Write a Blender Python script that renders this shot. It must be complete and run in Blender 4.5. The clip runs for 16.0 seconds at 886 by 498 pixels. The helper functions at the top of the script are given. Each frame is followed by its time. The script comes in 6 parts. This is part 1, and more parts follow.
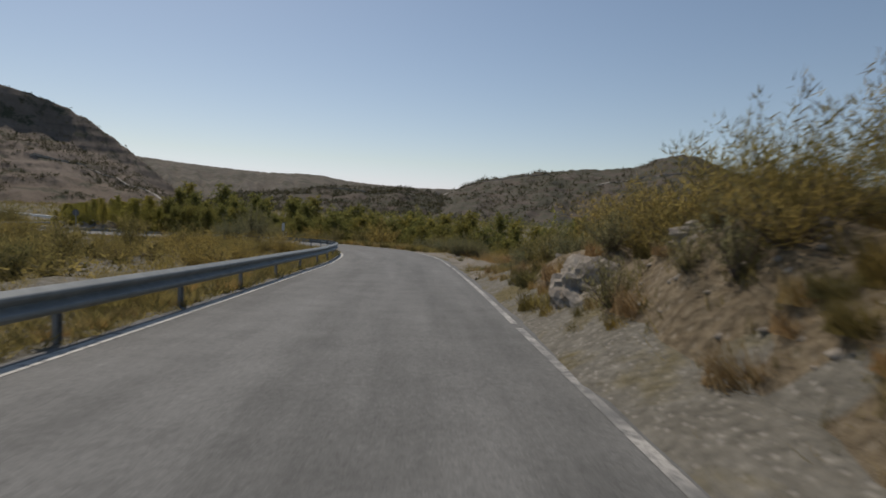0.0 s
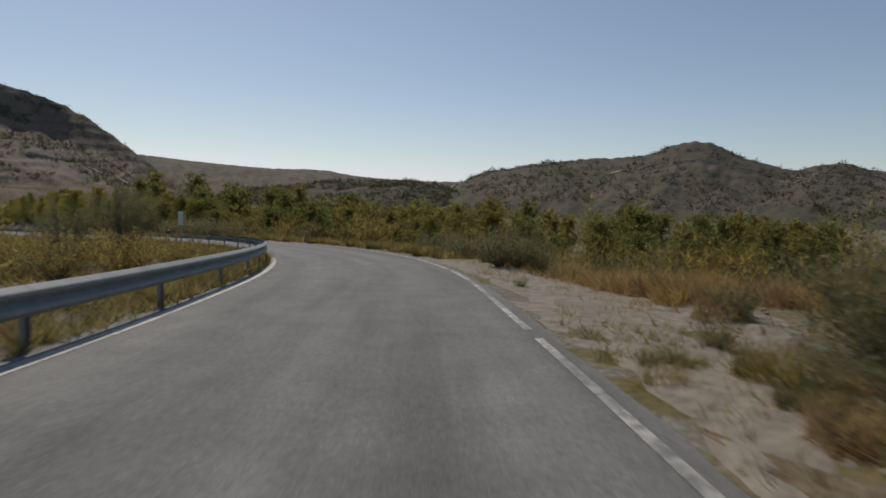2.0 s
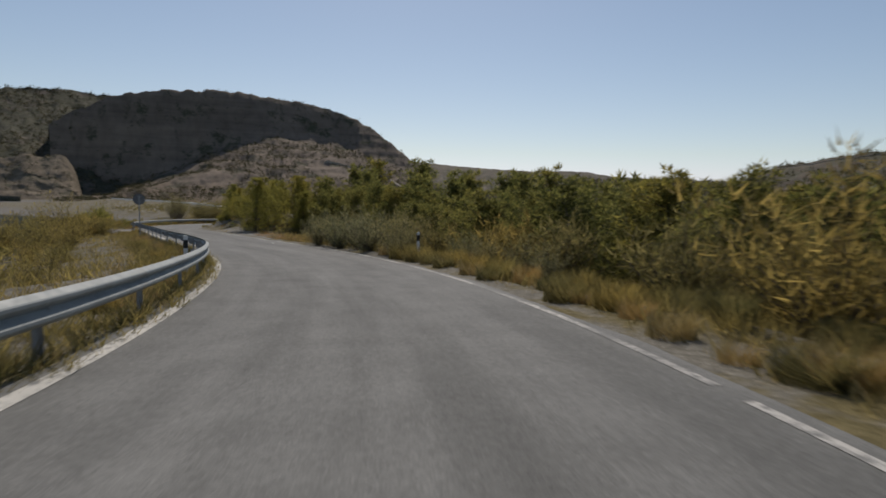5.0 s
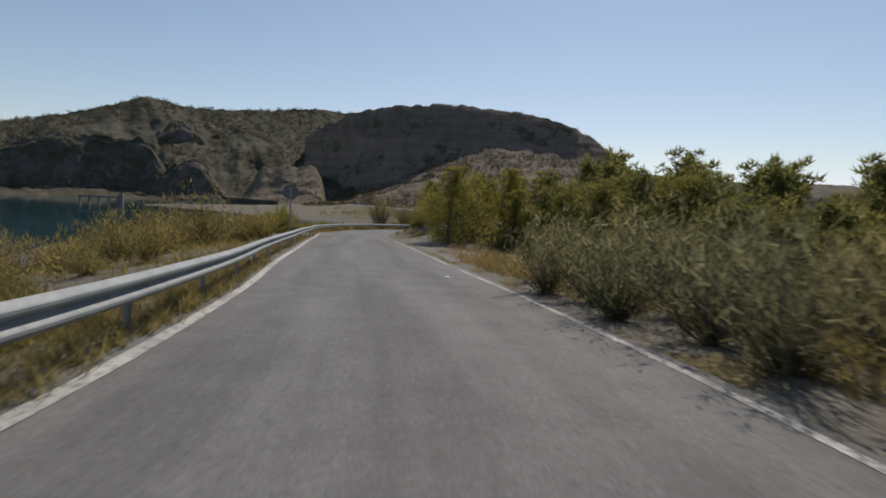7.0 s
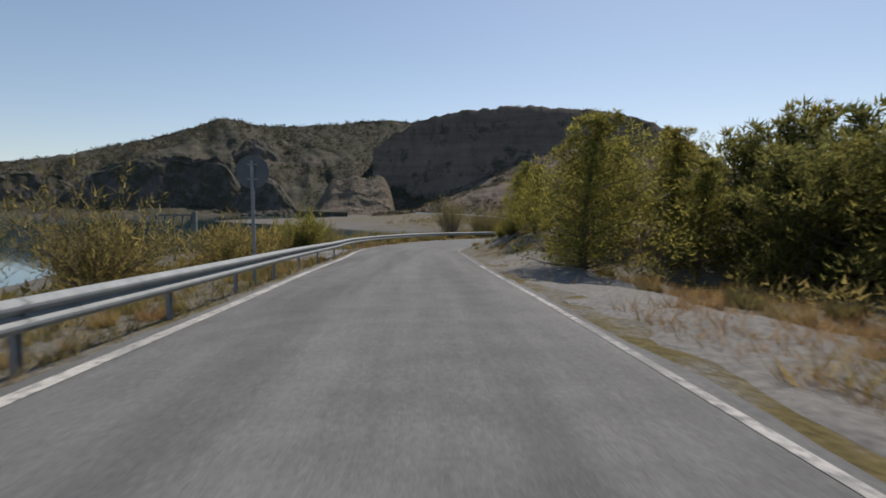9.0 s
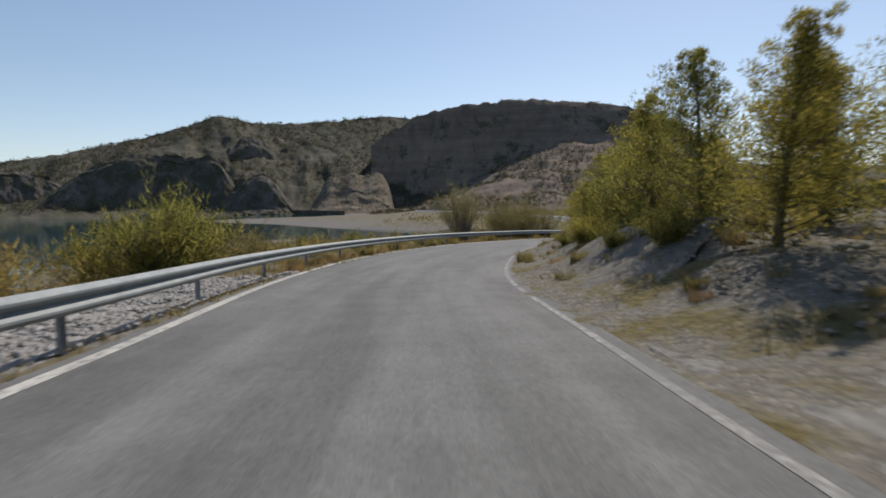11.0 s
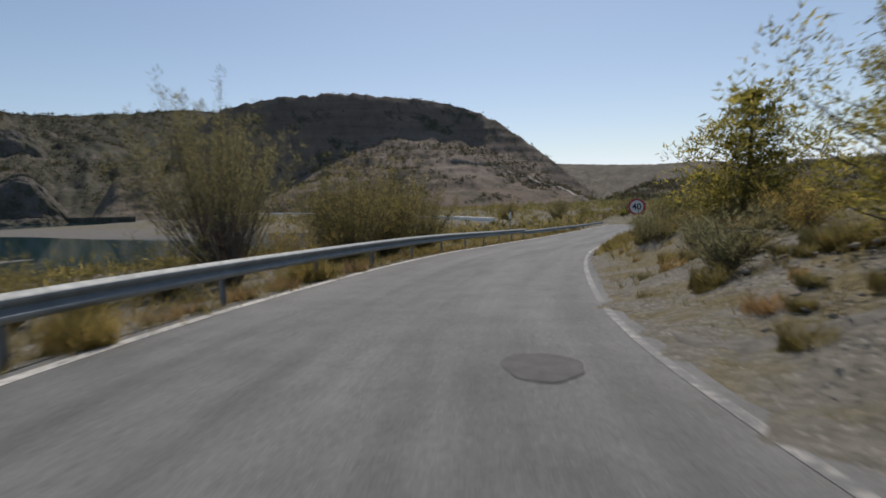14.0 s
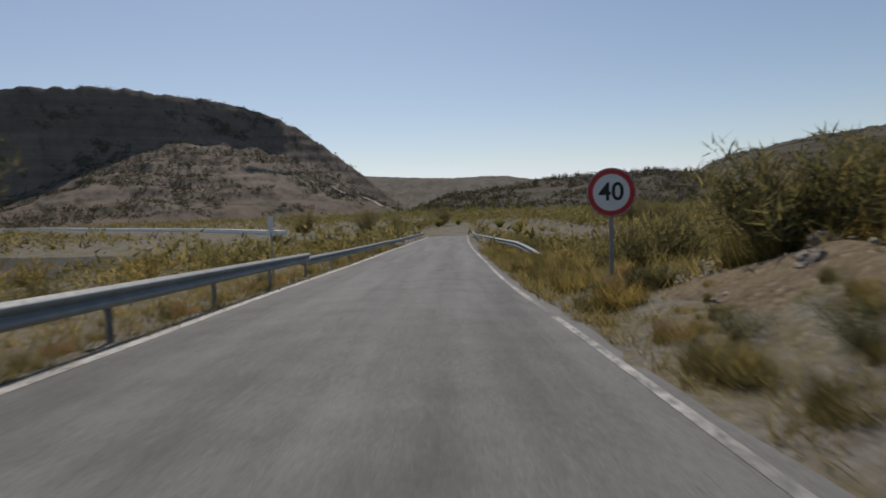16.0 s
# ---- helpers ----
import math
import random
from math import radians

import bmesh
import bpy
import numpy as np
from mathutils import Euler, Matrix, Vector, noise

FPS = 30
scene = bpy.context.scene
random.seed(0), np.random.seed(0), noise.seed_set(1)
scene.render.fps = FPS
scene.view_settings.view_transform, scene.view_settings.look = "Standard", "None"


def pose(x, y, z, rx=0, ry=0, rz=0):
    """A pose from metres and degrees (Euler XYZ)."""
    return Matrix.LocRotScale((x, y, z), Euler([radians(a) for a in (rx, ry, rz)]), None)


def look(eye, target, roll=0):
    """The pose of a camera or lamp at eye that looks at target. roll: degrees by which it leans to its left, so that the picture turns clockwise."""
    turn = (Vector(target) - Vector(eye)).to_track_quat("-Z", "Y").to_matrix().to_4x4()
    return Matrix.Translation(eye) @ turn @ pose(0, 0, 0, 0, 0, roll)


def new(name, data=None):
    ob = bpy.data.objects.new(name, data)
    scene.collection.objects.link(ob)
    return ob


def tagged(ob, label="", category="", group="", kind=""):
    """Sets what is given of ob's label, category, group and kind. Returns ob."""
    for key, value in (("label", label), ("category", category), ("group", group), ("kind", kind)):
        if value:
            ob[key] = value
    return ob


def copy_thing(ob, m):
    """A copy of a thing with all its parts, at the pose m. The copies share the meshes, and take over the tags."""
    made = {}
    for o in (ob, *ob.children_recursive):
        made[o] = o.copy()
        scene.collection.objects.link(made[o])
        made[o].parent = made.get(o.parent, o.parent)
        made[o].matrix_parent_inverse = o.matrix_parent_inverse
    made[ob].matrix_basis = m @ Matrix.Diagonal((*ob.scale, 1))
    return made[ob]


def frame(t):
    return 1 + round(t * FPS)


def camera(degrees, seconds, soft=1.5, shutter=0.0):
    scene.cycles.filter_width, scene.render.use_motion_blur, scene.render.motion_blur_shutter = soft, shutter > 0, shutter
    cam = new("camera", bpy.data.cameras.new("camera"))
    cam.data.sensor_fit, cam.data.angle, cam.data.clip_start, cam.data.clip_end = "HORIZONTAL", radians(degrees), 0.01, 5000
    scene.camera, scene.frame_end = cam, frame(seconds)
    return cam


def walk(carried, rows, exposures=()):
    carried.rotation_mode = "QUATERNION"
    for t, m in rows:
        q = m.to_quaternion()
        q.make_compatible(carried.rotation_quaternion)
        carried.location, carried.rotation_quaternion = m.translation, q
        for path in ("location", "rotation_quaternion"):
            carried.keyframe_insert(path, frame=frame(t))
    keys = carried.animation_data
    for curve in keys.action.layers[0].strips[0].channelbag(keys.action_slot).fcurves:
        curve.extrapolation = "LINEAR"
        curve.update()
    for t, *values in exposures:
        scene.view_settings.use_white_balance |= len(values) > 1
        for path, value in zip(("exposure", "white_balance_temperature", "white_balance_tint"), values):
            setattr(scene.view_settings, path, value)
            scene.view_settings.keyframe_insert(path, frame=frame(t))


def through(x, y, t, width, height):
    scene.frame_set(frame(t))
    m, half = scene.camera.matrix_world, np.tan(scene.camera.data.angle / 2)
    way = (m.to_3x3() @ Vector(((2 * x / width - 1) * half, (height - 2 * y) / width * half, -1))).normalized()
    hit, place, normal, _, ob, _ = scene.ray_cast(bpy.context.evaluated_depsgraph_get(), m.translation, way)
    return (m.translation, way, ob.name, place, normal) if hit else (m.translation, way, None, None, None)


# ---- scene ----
cam = camera(76.2, 16.0, soft=1.7, shutter=0.26)
PATH = [
    (0, (0.147, 0.004, 1.303), (0.148, 1.999, 1.155), 2.75),
    (0.5, (0.016, 4.104, 1.084), (0.012, 6.095, 0.901), 2.12),
    (1, (-0.109, 7.966, 0.891), (-0.119, 9.958, 0.708), 1.40),
    (1.5, (-0.328, 12.107, 0.674), (-0.339, 14.098, 0.485), 1.41),
    (2, (-0.513, 16.141, 0.476), (-0.537, 18.134, 0.303), 1.65),
    (2.5, (-0.911, 20.869, 0.251), (-0.989, 22.859, 0.062), 1.91),
    (3, (-1.384, 25.653, 0.035), (-1.545, 27.639, -0.138), 2.15),
    (3.5, (-2.359, 30.359, -0.180), (-2.657, 32.329, -0.357), 2.67),
    (4, (-3.566, 34.939, -0.414), (-4.023, 36.878, -0.596), 3.07),
    (4.5, (-5.221, 39.314, -0.620), (-5.889, 41.189, -0.812), 2.30),
    (5, (-7.158, 43.462, -0.847), (-8.039, 45.248, -1.035), 1.27),
    (5.5, (-9.521, 47.302, -1.070), (-10.598, 48.977, -1.254), 0.89),
    (6, (-12.257, 50.826, -1.287), (-13.501, 52.382, -1.468), 0.96),
    (6.5, (-15.298, 54.057, -1.498), (-16.672, 55.500, -1.674), 1.46),
    (7, (-18.572, 57.041, -1.703), (-20.040, 58.388, -1.875), 2.48),
    (7.5, (-22.046, 59.805, -1.914), (-23.574, 61.085, -2.079), 1.74),
    (8, (-25.406, 62.260, -2.097), (-26.968, 63.496, -2.268), 1.28),
    (8.5, (-28.864, 64.776, -2.262), (-30.465, 65.965, -2.420), 0.40),
    (9, (-32.415, 67.162, -2.433), (-34.041, 68.316, -2.587), 0.00),
    (9.5, (-36.137, 69.600, -2.598), (-37.773, 70.740, -2.754), -0.29),
    (10, (-39.933, 72.191, -2.776), (-41.572, 73.326, -2.933), -0.45),
    (10.5, (-43.942, 74.771, -2.965), (-45.579, 75.909, -3.123), -0.53),
    (11, (-48.083, 77.454, -3.164), (-49.710, 78.606, -3.325), -0.62),
    (11.5, (-52.301, 80.259, -3.369), (-53.911, 81.435, -3.531), -0.79),
    (12, (-56.537, 83.238, -3.590), (-58.121, 84.446, -3.773), -1.07),
    (12.5, (-60.765, 86.351, -3.806), (-62.300, 87.621, -3.980), -2.42),
    (13, (-64.830, 89.861, -4.043), (-66.275, 91.232, -4.223), -3.29),
    (13.5, (-68.825, 93.635, -4.240), (-70.163, 95.113, -4.398), -2.22),
    (14, (-72.343, 98.005, -4.427), (-73.549, 99.592, -4.598), -1.95),
    (14.5, (-75.581, 102.630, -4.639), (-76.647, 104.313, -4.809), -1.91),
    (15, (-78.372, 107.724, -4.869), (-79.276, 109.501, -5.026), -2.07),
    (15.5, (-80.637, 112.981, -5.075), (-81.394, 114.825, -5.241), -2.27),
    (16, (-82.649, 118.322, -5.293), (-83.258, 120.221, -5.445), -2.11),
]
walk(cam, [(t, look(eye, target, roll)) for t, eye, target, roll in PATH], exposures=[(0.0, -0.1, 7120, 14), (4.5, -0.05, 7150, 14), (7.5, 0.14, 7000, 15), (9.0, 0.22, 6880, 15), (11.5, 0.4, 6850, 14), (12.5, 0.4, 6850, 14), (13.5, 0.2, 6800, 14), (14.5, 0.08, 6900, 15), (16.0, -0.05, 6980, 15)])

# ---- light ----
SUN_AZ, SUN_EL = radians(30.0), radians(48.0)   # to the left of +y, above the horizon
world = bpy.data.worlds.new("sky")
scene.world = world
world.use_nodes = True
_w = world.node_tree
_sky = _w.nodes.new("ShaderNodeTexSky")
_sky.sky_type = "NISHITA"
_sky.sun_disc = False
_sky.sun_elevation = SUN_EL
_sky.sun_rotation = -SUN_AZ
_sky.altitude = 600.0
_sky.air_density = 1.0
_sky.dust_density = 0.5
_sky.ozone_density = 1.5
_w.nodes["Background"].inputs["Strength"].default_value = 0.09
_rgb = _w.nodes.new("ShaderNodeSeparateColor")
_out = _w.nodes.new("ShaderNodeCombineColor")
_w.links.new(_sky.outputs[0], _rgb.inputs[0])


def _sky_math(op, a, b):
    n = _w.nodes.new("ShaderNodeMath")
    n.operation = op
    for sock, v in zip(n.inputs, (a, b)):
        if isinstance(v, (int, float)):
            sock.default_value = v
        else:
            _w.links.new(v, sock)
    return n.outputs[0]


# dust in the air: bright parts of the sky level off, and the horizon is a pale grey-blue
_lev = [_sky_math("DIVIDE", c, _sky_math("ADD", _sky_math("MULTIPLY", c, k), 0.85)) for c, k in zip(_rgb.outputs[:3], (0.026, 0.024, 0.016))]
_lev[0] = _sky_math("ADD", _sky_math("MULTIPLY", _lev[0], 0.97), _sky_math("MULTIPLY", _lev[1], 0.0))
_lev[2] = _sky_math("ADD", _sky_math("MULTIPLY", _lev[2], 0.95), _sky_math("MULTIPLY", _lev[1], 0.03))
_lev[2] = _sky_math("MAXIMUM", _lev[2], _sky_math("MULTIPLY", _lev[1], 1.09))
_lev[0] = _sky_math("MINIMUM", _lev[0], _sky_math("MULTIPLY", _lev[1], 0.955))
for _i in range(3):
    _w.links.new(_lev[_i], _out.inputs[_i])
_w.links.new(_out.outputs[0], _w.nodes["Background"].inputs["Color"])
sun = new("sun", bpy.data.lights.new("sun", "SUN"))
sun.data.energy = 3.2
sun.data.angle = radians(0.53)
sun.data.color = (1.0, 0.965, 0.90)
_to = Vector((-math.sin(SUN_AZ) * math.cos(SUN_EL), math.cos(SUN_AZ) * math.cos(SUN_EL), math.sin(SUN_EL)))
sun.matrix_world = look(tuple(_to * 60), (0, 0, 0))


# ---- materials ----
def mat(name, rough=0.8, metal=0.0, spec=0.3):
    m = bpy.data.materials.new(name)
    m.use_nodes = True
    b = m.node_tree.nodes["Principled BSDF"]
    b.inputs["Roughness"].default_value = rough
    b.inputs["Metallic"].default_value = metal
    b.inputs["Specular IOR Level"].default_value = spec
    return m, m.node_tree, b


def nd(nt, kind, **inputs):
    n = nt.nodes.new(kind)
    for k, v in inputs.items():
        n.inputs[k.replace("_", " ")].default_value = v
    return n


def noise_of(nt, scale, detail=4.0, rough=0.55, vec=None, dist=0.0):
    n = nd(nt, "ShaderNodeTexNoise", Scale=scale, Detail=detail, Roughness=rough, Distortion=dist)
    if vec is not None:
        nt.links.new(vec, n.inputs["Vector"])
    return n.outputs["Fac"]


def ramp(nt, fac, stops):
    r = nt.nodes.new("ShaderNodeValToRGB")
    e = r.color_ramp.elements
    while len(e) < len(stops):
        e.new(0.5)
    for el, (p, c) in zip(e, stops):
        el.position = p
        el.color = (*c, 1) if len(c) == 3 else c
    nt.links.new(fac, r.inputs[0])
    return r.outputs[0]


def grey(a):
    return (a, a, a)


def mixc(nt, fac, a, b, mode="MIX"):
    m = nt.nodes.new("ShaderNodeMix")
    m.data_type, m.blend_type = "RGBA", mode
    for sock, v in ((m.inputs["Factor"], fac), (m.inputs[6], a), (m.inputs[7], b)):
        if hasattr(v, "is_linked"):
            nt.links.new(v, sock)
        elif isinstance(v, (int, float)):
            sock.default_value = v
        else:
            sock.default_value = (*v, 1)
    return m.outputs[2]


def bump(nt, b, height, strength=0.4, distance=0.02):
    n = nd(nt, "ShaderNodeBump", Strength=strength, Distance=distance)
    nt.links.new(height, n.inputs["Height"])
    nt.links.new(n.outputs[0], b.inputs["Normal"])


def coords(nt, kind="Object"):
    return nt.nodes.new("ShaderNodeTexCoord").outputs[kind]


def scaled(nt, vec, s):
    n = nt.nodes.new("ShaderNodeMapping")
    n.inputs["Scale"].default_value = s
    nt.links.new(vec, n.inputs["Vector"])
    return n.outputs[0]


def make_asphalt():
    m, nt, b = mat("asphalt", 0.85, spec=0.25)
    v = coords(nt, "UV")          # u across, v along the road, metres
    fine = noise_of(nt, 55.0, 3.0, 0.7, v)
    mid = noise_of(nt, 1.3, 5.0, 0.6, v)
    long = noise_of(nt, 1.0, 4.0, 0.6, scaled(nt, v, (1.1, 0.08, 1)))
    grain = noise_of(nt, 16.0, 4.0, 0.75, v)
    c = ramp(nt, mixc(nt, 0.45, fine, grain), [(0.36, (0.092, 0.093, 0.088)), (0.52, (0.156, 0.157, 0.149)), (0.68, (0.242, 0.243, 0.230))])
    c = mixc(nt, 0.55, c, ramp(nt, mid, [(0.3, grey(0.66)), (0.7, grey(1.15))]), "MULTIPLY")
    c = mixc(nt, 0.85, c, ramp(nt, long, [(0.36, grey(0.70)), (0.64, grey(1.14))]), "MULTIPLY")
    crack = nd(nt, "ShaderNodeTexVoronoi", Scale=0.35)
    crack.feature = "DISTANCE_TO_EDGE"
    warp = nt.nodes.new("ShaderNodeVectorMath")
    warp.operation = "ADD"
    nt.links.new(v, warp.inputs[0])
    wn = nd(nt, "ShaderNodeTexNoise", Scale=1.2, Detail=4.0)
    nt.links.new(v, wn.inputs["Vector"])
    nt.links.new(wn.outputs["Color"], warp.inputs[1])
    nt.links.new(warp.outputs[0], crack.inputs["Vector"])
    c = mixc(nt, ramp(nt, crack.outputs["Distance"], [(0.0, grey(0.22)), (0.005, grey(0.0))]), c, (0.04, 0.038, 0.036))
    nt.links.new(c, b.inputs["Base Color"])
    bump(nt, b, fine, 0.5, 0.006)
    return m


def make_paint(name, colour, wear=0.45, bare=0.3):
    m, nt, b = mat(name, 0.7)
    v = coords(nt, "Object")
    n = noise_of(nt, 9.0, 6.0, 0.75, v)
    big = noise_of(nt, 0.6, 3.0, 0.5, v)
    k = mixc(nt, 0.75 if bare == 0.3 else 1.0, ramp(nt, n, [(wear - 0.08, grey(0.0)), (wear + 0.06, grey(1.0))]), ramp(nt, big, [(0.36 if bare < 0.3 else 0.32, grey(bare)), (0.56, grey(1))]), "MULTIPLY")
    nt.links.new(mixc(nt, k, (0.128, 0.130, 0.125), colour), b.inputs["Base Color"])
    bump(nt, b, noise_of(nt, 70.0, 2.0, 0.6, v), 0.3, 0.004)
    return m


def make_metal(name, lo, hi, rough=0.45, metal=0.75):
    m, nt, b = mat(name, rough, metal, 0.4)
    v = coords(nt, "Object")
    n = noise_of(nt, 3.0, 5.0, 0.6, v)
    c = ramp(nt, n, [(0.3, lo), (0.7, hi)])
    stain = noise_of(nt, 0.9, 6.0, 0.7, scaled(nt, v, (1, 1, 0.25)))
    c = mixc(nt, ramp(nt, stain, [(0.6, grey(0.0)), (0.75, grey(0.45))]), c, (0.2, 0.17, 0.13))
    nt.links.new(c, b.inputs["Base Color"])
    nt.links.new(ramp(nt, noise_of(nt, 14.0, 3.0, 0.6, v), [(0.3, grey(rough - 0.1)), (0.7, grey(rough + 0.15))]), b.inputs["Roughness"])
    return m


def make_flat(name, lo, hi, scale=12.0, rough=0.6, bumps=0.2):
    m, nt, b = mat(name, rough)
    v = coords(nt, "Object")
    n = noise_of(nt, scale, 5.0, 0.6, v)
    nt.links.new(ramp(nt, n, [(0.3, lo), (0.7, hi)]), b.inputs["Base Color"])
    bump(nt, b, n, bumps, 0.02)
    return m


def make_ground():
    m, nt, b = mat("dry_earth", 0.95, spec=0.1)
    v = coords(nt, "Object")
    big = noise_of(nt, 0.035, 5.0, 0.6, v)
    mid = noise_of(nt, 0.45, 6.0, 0.65, v, 0.4)
    fine = noise_of(nt, 7.0, 6.0, 0.7, v)
    grit = nd(nt, "ShaderNodeTexVoronoi", Scale=11.0)
    nt.links.new(v, grit.inputs["Vector"])
    earth = ramp(nt, fine, [(0.25, (0.098, 0.092, 0.077)), (0.5, (0.165, 0.157, 0.134)), (0.78, (0.262, 0.252, 0.219))])
    earth = mixc(nt, 0.6, earth, ramp(nt, mid, [(0.3, (0.70, 0.66, 0.60)), (0.7, (1.12, 1.1, 1.06))]), "MULTIPLY")
    stones = mixc(nt, ramp(nt, grit.outputs["Distance"], [(0.12, grey(0.7)), (0.3, grey(0.0))]), earth, (0.33, 0.305, 0.265))
    dry = ramp(nt, fine, [(0.3, (0.075, 0.062, 0.024)), (0.7, (0.175, 0.14, 0.06))])
    cover = mixc(nt, 0.55, ramp(nt, mid, [(0.48, grey(0.0)), (0.58, grey(1.0))]), ramp(nt, big, [(0.35, grey(0.4)), (0.55, grey(1.0))]), "MULTIPLY")
    c = mixc(nt, cover, stones, dry)
    # the bare, silted band that the falling water left
    sep = nt.nodes.new("ShaderNodeSeparateXYZ")
    nt.links.new(v, sep.inputs[0])
    lift = nt.nodes.new("ShaderNodeMapRange")
    lift.inputs["From Min"].default_value, lift.inputs["From Max"].default_value = -12.2, -10.2
    nt.links.new(sep.outputs["Z"], lift.inputs["Value"])
    silt = ramp(nt, mid, [(0.3, (0.120, 0.115, 0.106)), (0.7, (0.180, 0.172, 0.160))])
    c = mixc(nt, ramp(nt, lift.outputs[0], [(0.35, grey(0.85)), (0.6, grey(0.0))]), c, silt)
    nt.links.new(c, b.inputs["Base Color"])
    h = mixc(nt, 0.4, fine, grit.outputs["Distance"])
    bump(nt, b, h, 0.8, 0.08)
    return m


def make_soil():
    """Crumbling tan soil with clods, pebbles and darker hollows."""
    m, nt, b = mat("tan_soil", 0.95, spec=0.1)
    v = coords(nt, "Object")
    mid = noise_of(nt, 1.1, 6.0, 0.7, v, 0.5)
    fine = noise_of(nt, 8.0, 6.0, 0.75, v)
    clod = nd(nt, "ShaderNodeTexVoronoi", Scale=6.0)
    nt.links.new(v, clod.inputs["Vector"])
    c = ramp(nt, fine, [(0.28, (0.108, 0.083, 0.054)), (0.5, (0.200, 0.162, 0.111)), (0.75, (0.295, 0.25, 0.184))])
    c = mixc(nt, 0.7, c, ramp(nt, mid, [(0.32, (0.58, 0.54, 0.48)), (0.68, (1.12, 1.08, 1.0))]), "MULTIPLY")
    c = mixc(nt, ramp(nt, clod.outputs["Distance"], [(0.10, grey(0.55)), (0.28, grey(0.0))]), c, (0.34, 0.29, 0.22))
    nt.links.new(c, b.inputs["Base Color"])
    bump(nt, b, mixc(nt, 0.5, fine, clod.outputs["Distance"]), 1.0, 0.12)
    return m


def make_rock(name, tones, strata=0.0, scale=0.06, green=0.0, bump_d=2.0, marl=None):
    """Weathered rock with layers, cracks and, where green is over 0, a cover of scrub in patches."""
    m, nt, b = mat(name, 0.95, spec=0.1)
    v = coords(nt, "Object")
    n = noise_of(nt, scale, 8.0, 0.65, v, 0.5)
    lay = noise_of(nt, scale, 6.0, 0.6, scaled(nt, v, (0.25, 0.25, 5.0)), 0.3)
    streak = noise_of(nt, scale * 2.5, 6.0, 0.65, scaled(nt, v, (1.0, 1.0, 0.22)), 0.3)
    f = mixc(nt, strata, n, lay)
    c = ramp(nt, f, [(0.28, tones[0]), (0.5, tones[1]), (0.72, tones[2])])
    c = mixc(nt, 0.45, c, ramp(nt, streak, [(0.35, grey(0.62)), (0.65, grey(1.15))]), "MULTIPLY")
    if marl:
        # a paler, greyer bed of marl at the foot, with an uneven upper edge
        sep = nt.nodes.new("ShaderNodeSeparateXYZ")
        nt.links.new(v, sep.inputs[0])
        up = nt.nodes.new("ShaderNodeMath")
        up.operation = "MULTIPLY_ADD"
        nt.links.new(noise_of(nt, 0.011, 5.0, 0.6, v), up.inputs[0])
        up.inputs[1].default_value = -74.0
        nt.links.new(sep.outputs["Z"], up.inputs[2])
        rel = nt.nodes.new("ShaderNodeMapRange")
        rel.inputs["From Min"].default_value, rel.inputs["From Max"].default_value = -60.0, 0.0
        nt.links.new(up.outputs[0], rel.inputs["Value"])
        bed = ramp(nt, n, [(0.3, tuple(0.72 * q for q in marl)), (0.7, marl)])
        c = mixc(nt, ramp(nt, rel.outputs[0], [(0.42, grey(1.0)), (0.52, grey(0.0))]), c, bed)
    if green:
        patch = noise_of(nt, scale * 1.2, 9.0, 0.72, v, 0.3)
        spot = noise_of(nt, scale * 9.0, 4.0, 0.7, v)
        k = mixc(nt, 0.6, ramp(nt, patch, [(0.62 - green, grey(0)), (0.70 - green, grey(1))]), ramp(nt, spot, [(0.40, grey(0)), (0.52, grey(1))]), "MULTIPLY")
        c = mixc(nt, k, c, (0.062, 0.064, 0.042))
    nt.links.new(c, b.inputs["Base Color"])
    h = mixc(nt, 0.5, noise_of(nt, scale * 5, 9.0, 0.7, v, 0.4), lay)
    bump(nt, b, h, 0.9, bump_d)
    return m


def make_leaf(name, dark, mid, light, through=0.35):
    m, nt, b = mat(name, 0.75, spec=0.2)
    g = nt.nodes.new("ShaderNodeNewGeometry").outputs["Random Per Island"]
    o = nt.nodes.new("ShaderNodeObjectInfo").outputs["Random"]
    c = ramp(nt, g, [(0.05, dark), (0.5, mid), (0.97, light)])
    hue = ramp(nt, o, [(0.0, (0.80, 0.86, 0.85)), (0.5, (1.0, 1.0, 1.0)), (1.0, (1.22, 1.10, 0.9))])
    c = mixc(nt, 0.8, c, hue, "MULTIPLY")
    nt.links.new(c, b.inputs["Base Color"])
    t = nt.nodes.new("ShaderNodeBsdfTranslucent")
    nt.links.new(c, t.inputs["Color"])
    mx = nt.nodes.new("ShaderNodeMixShader")
    mx.inputs[0].default_value = through
    nt.links.new(b.outputs[0], mx.inputs[1])
    nt.links.new(t.outputs[0], mx.inputs[2])
    nt.links.new(mx.outputs[0], nt.nodes["Material Output"].inputs["Surface"])
    return m


def make_water():
    m, nt, b = mat("lake_water", 0.06, spec=0.5)
    v = coords(nt, "Object")
    n = noise_of(nt, 0.01, 4.0, 0.6, scaled(nt, v, (1, 4, 1)))
    nt.links.new(ramp(nt, n, [(0.35, (0.006, 0.040, 0.048)), (0.65, (0.012, 0.062, 0.072))]), b.inputs["Base Color"])
    bump(nt, b, noise_of(nt, 0.9, 4.0, 0.6, v), 0.04, 0.03)
    return m


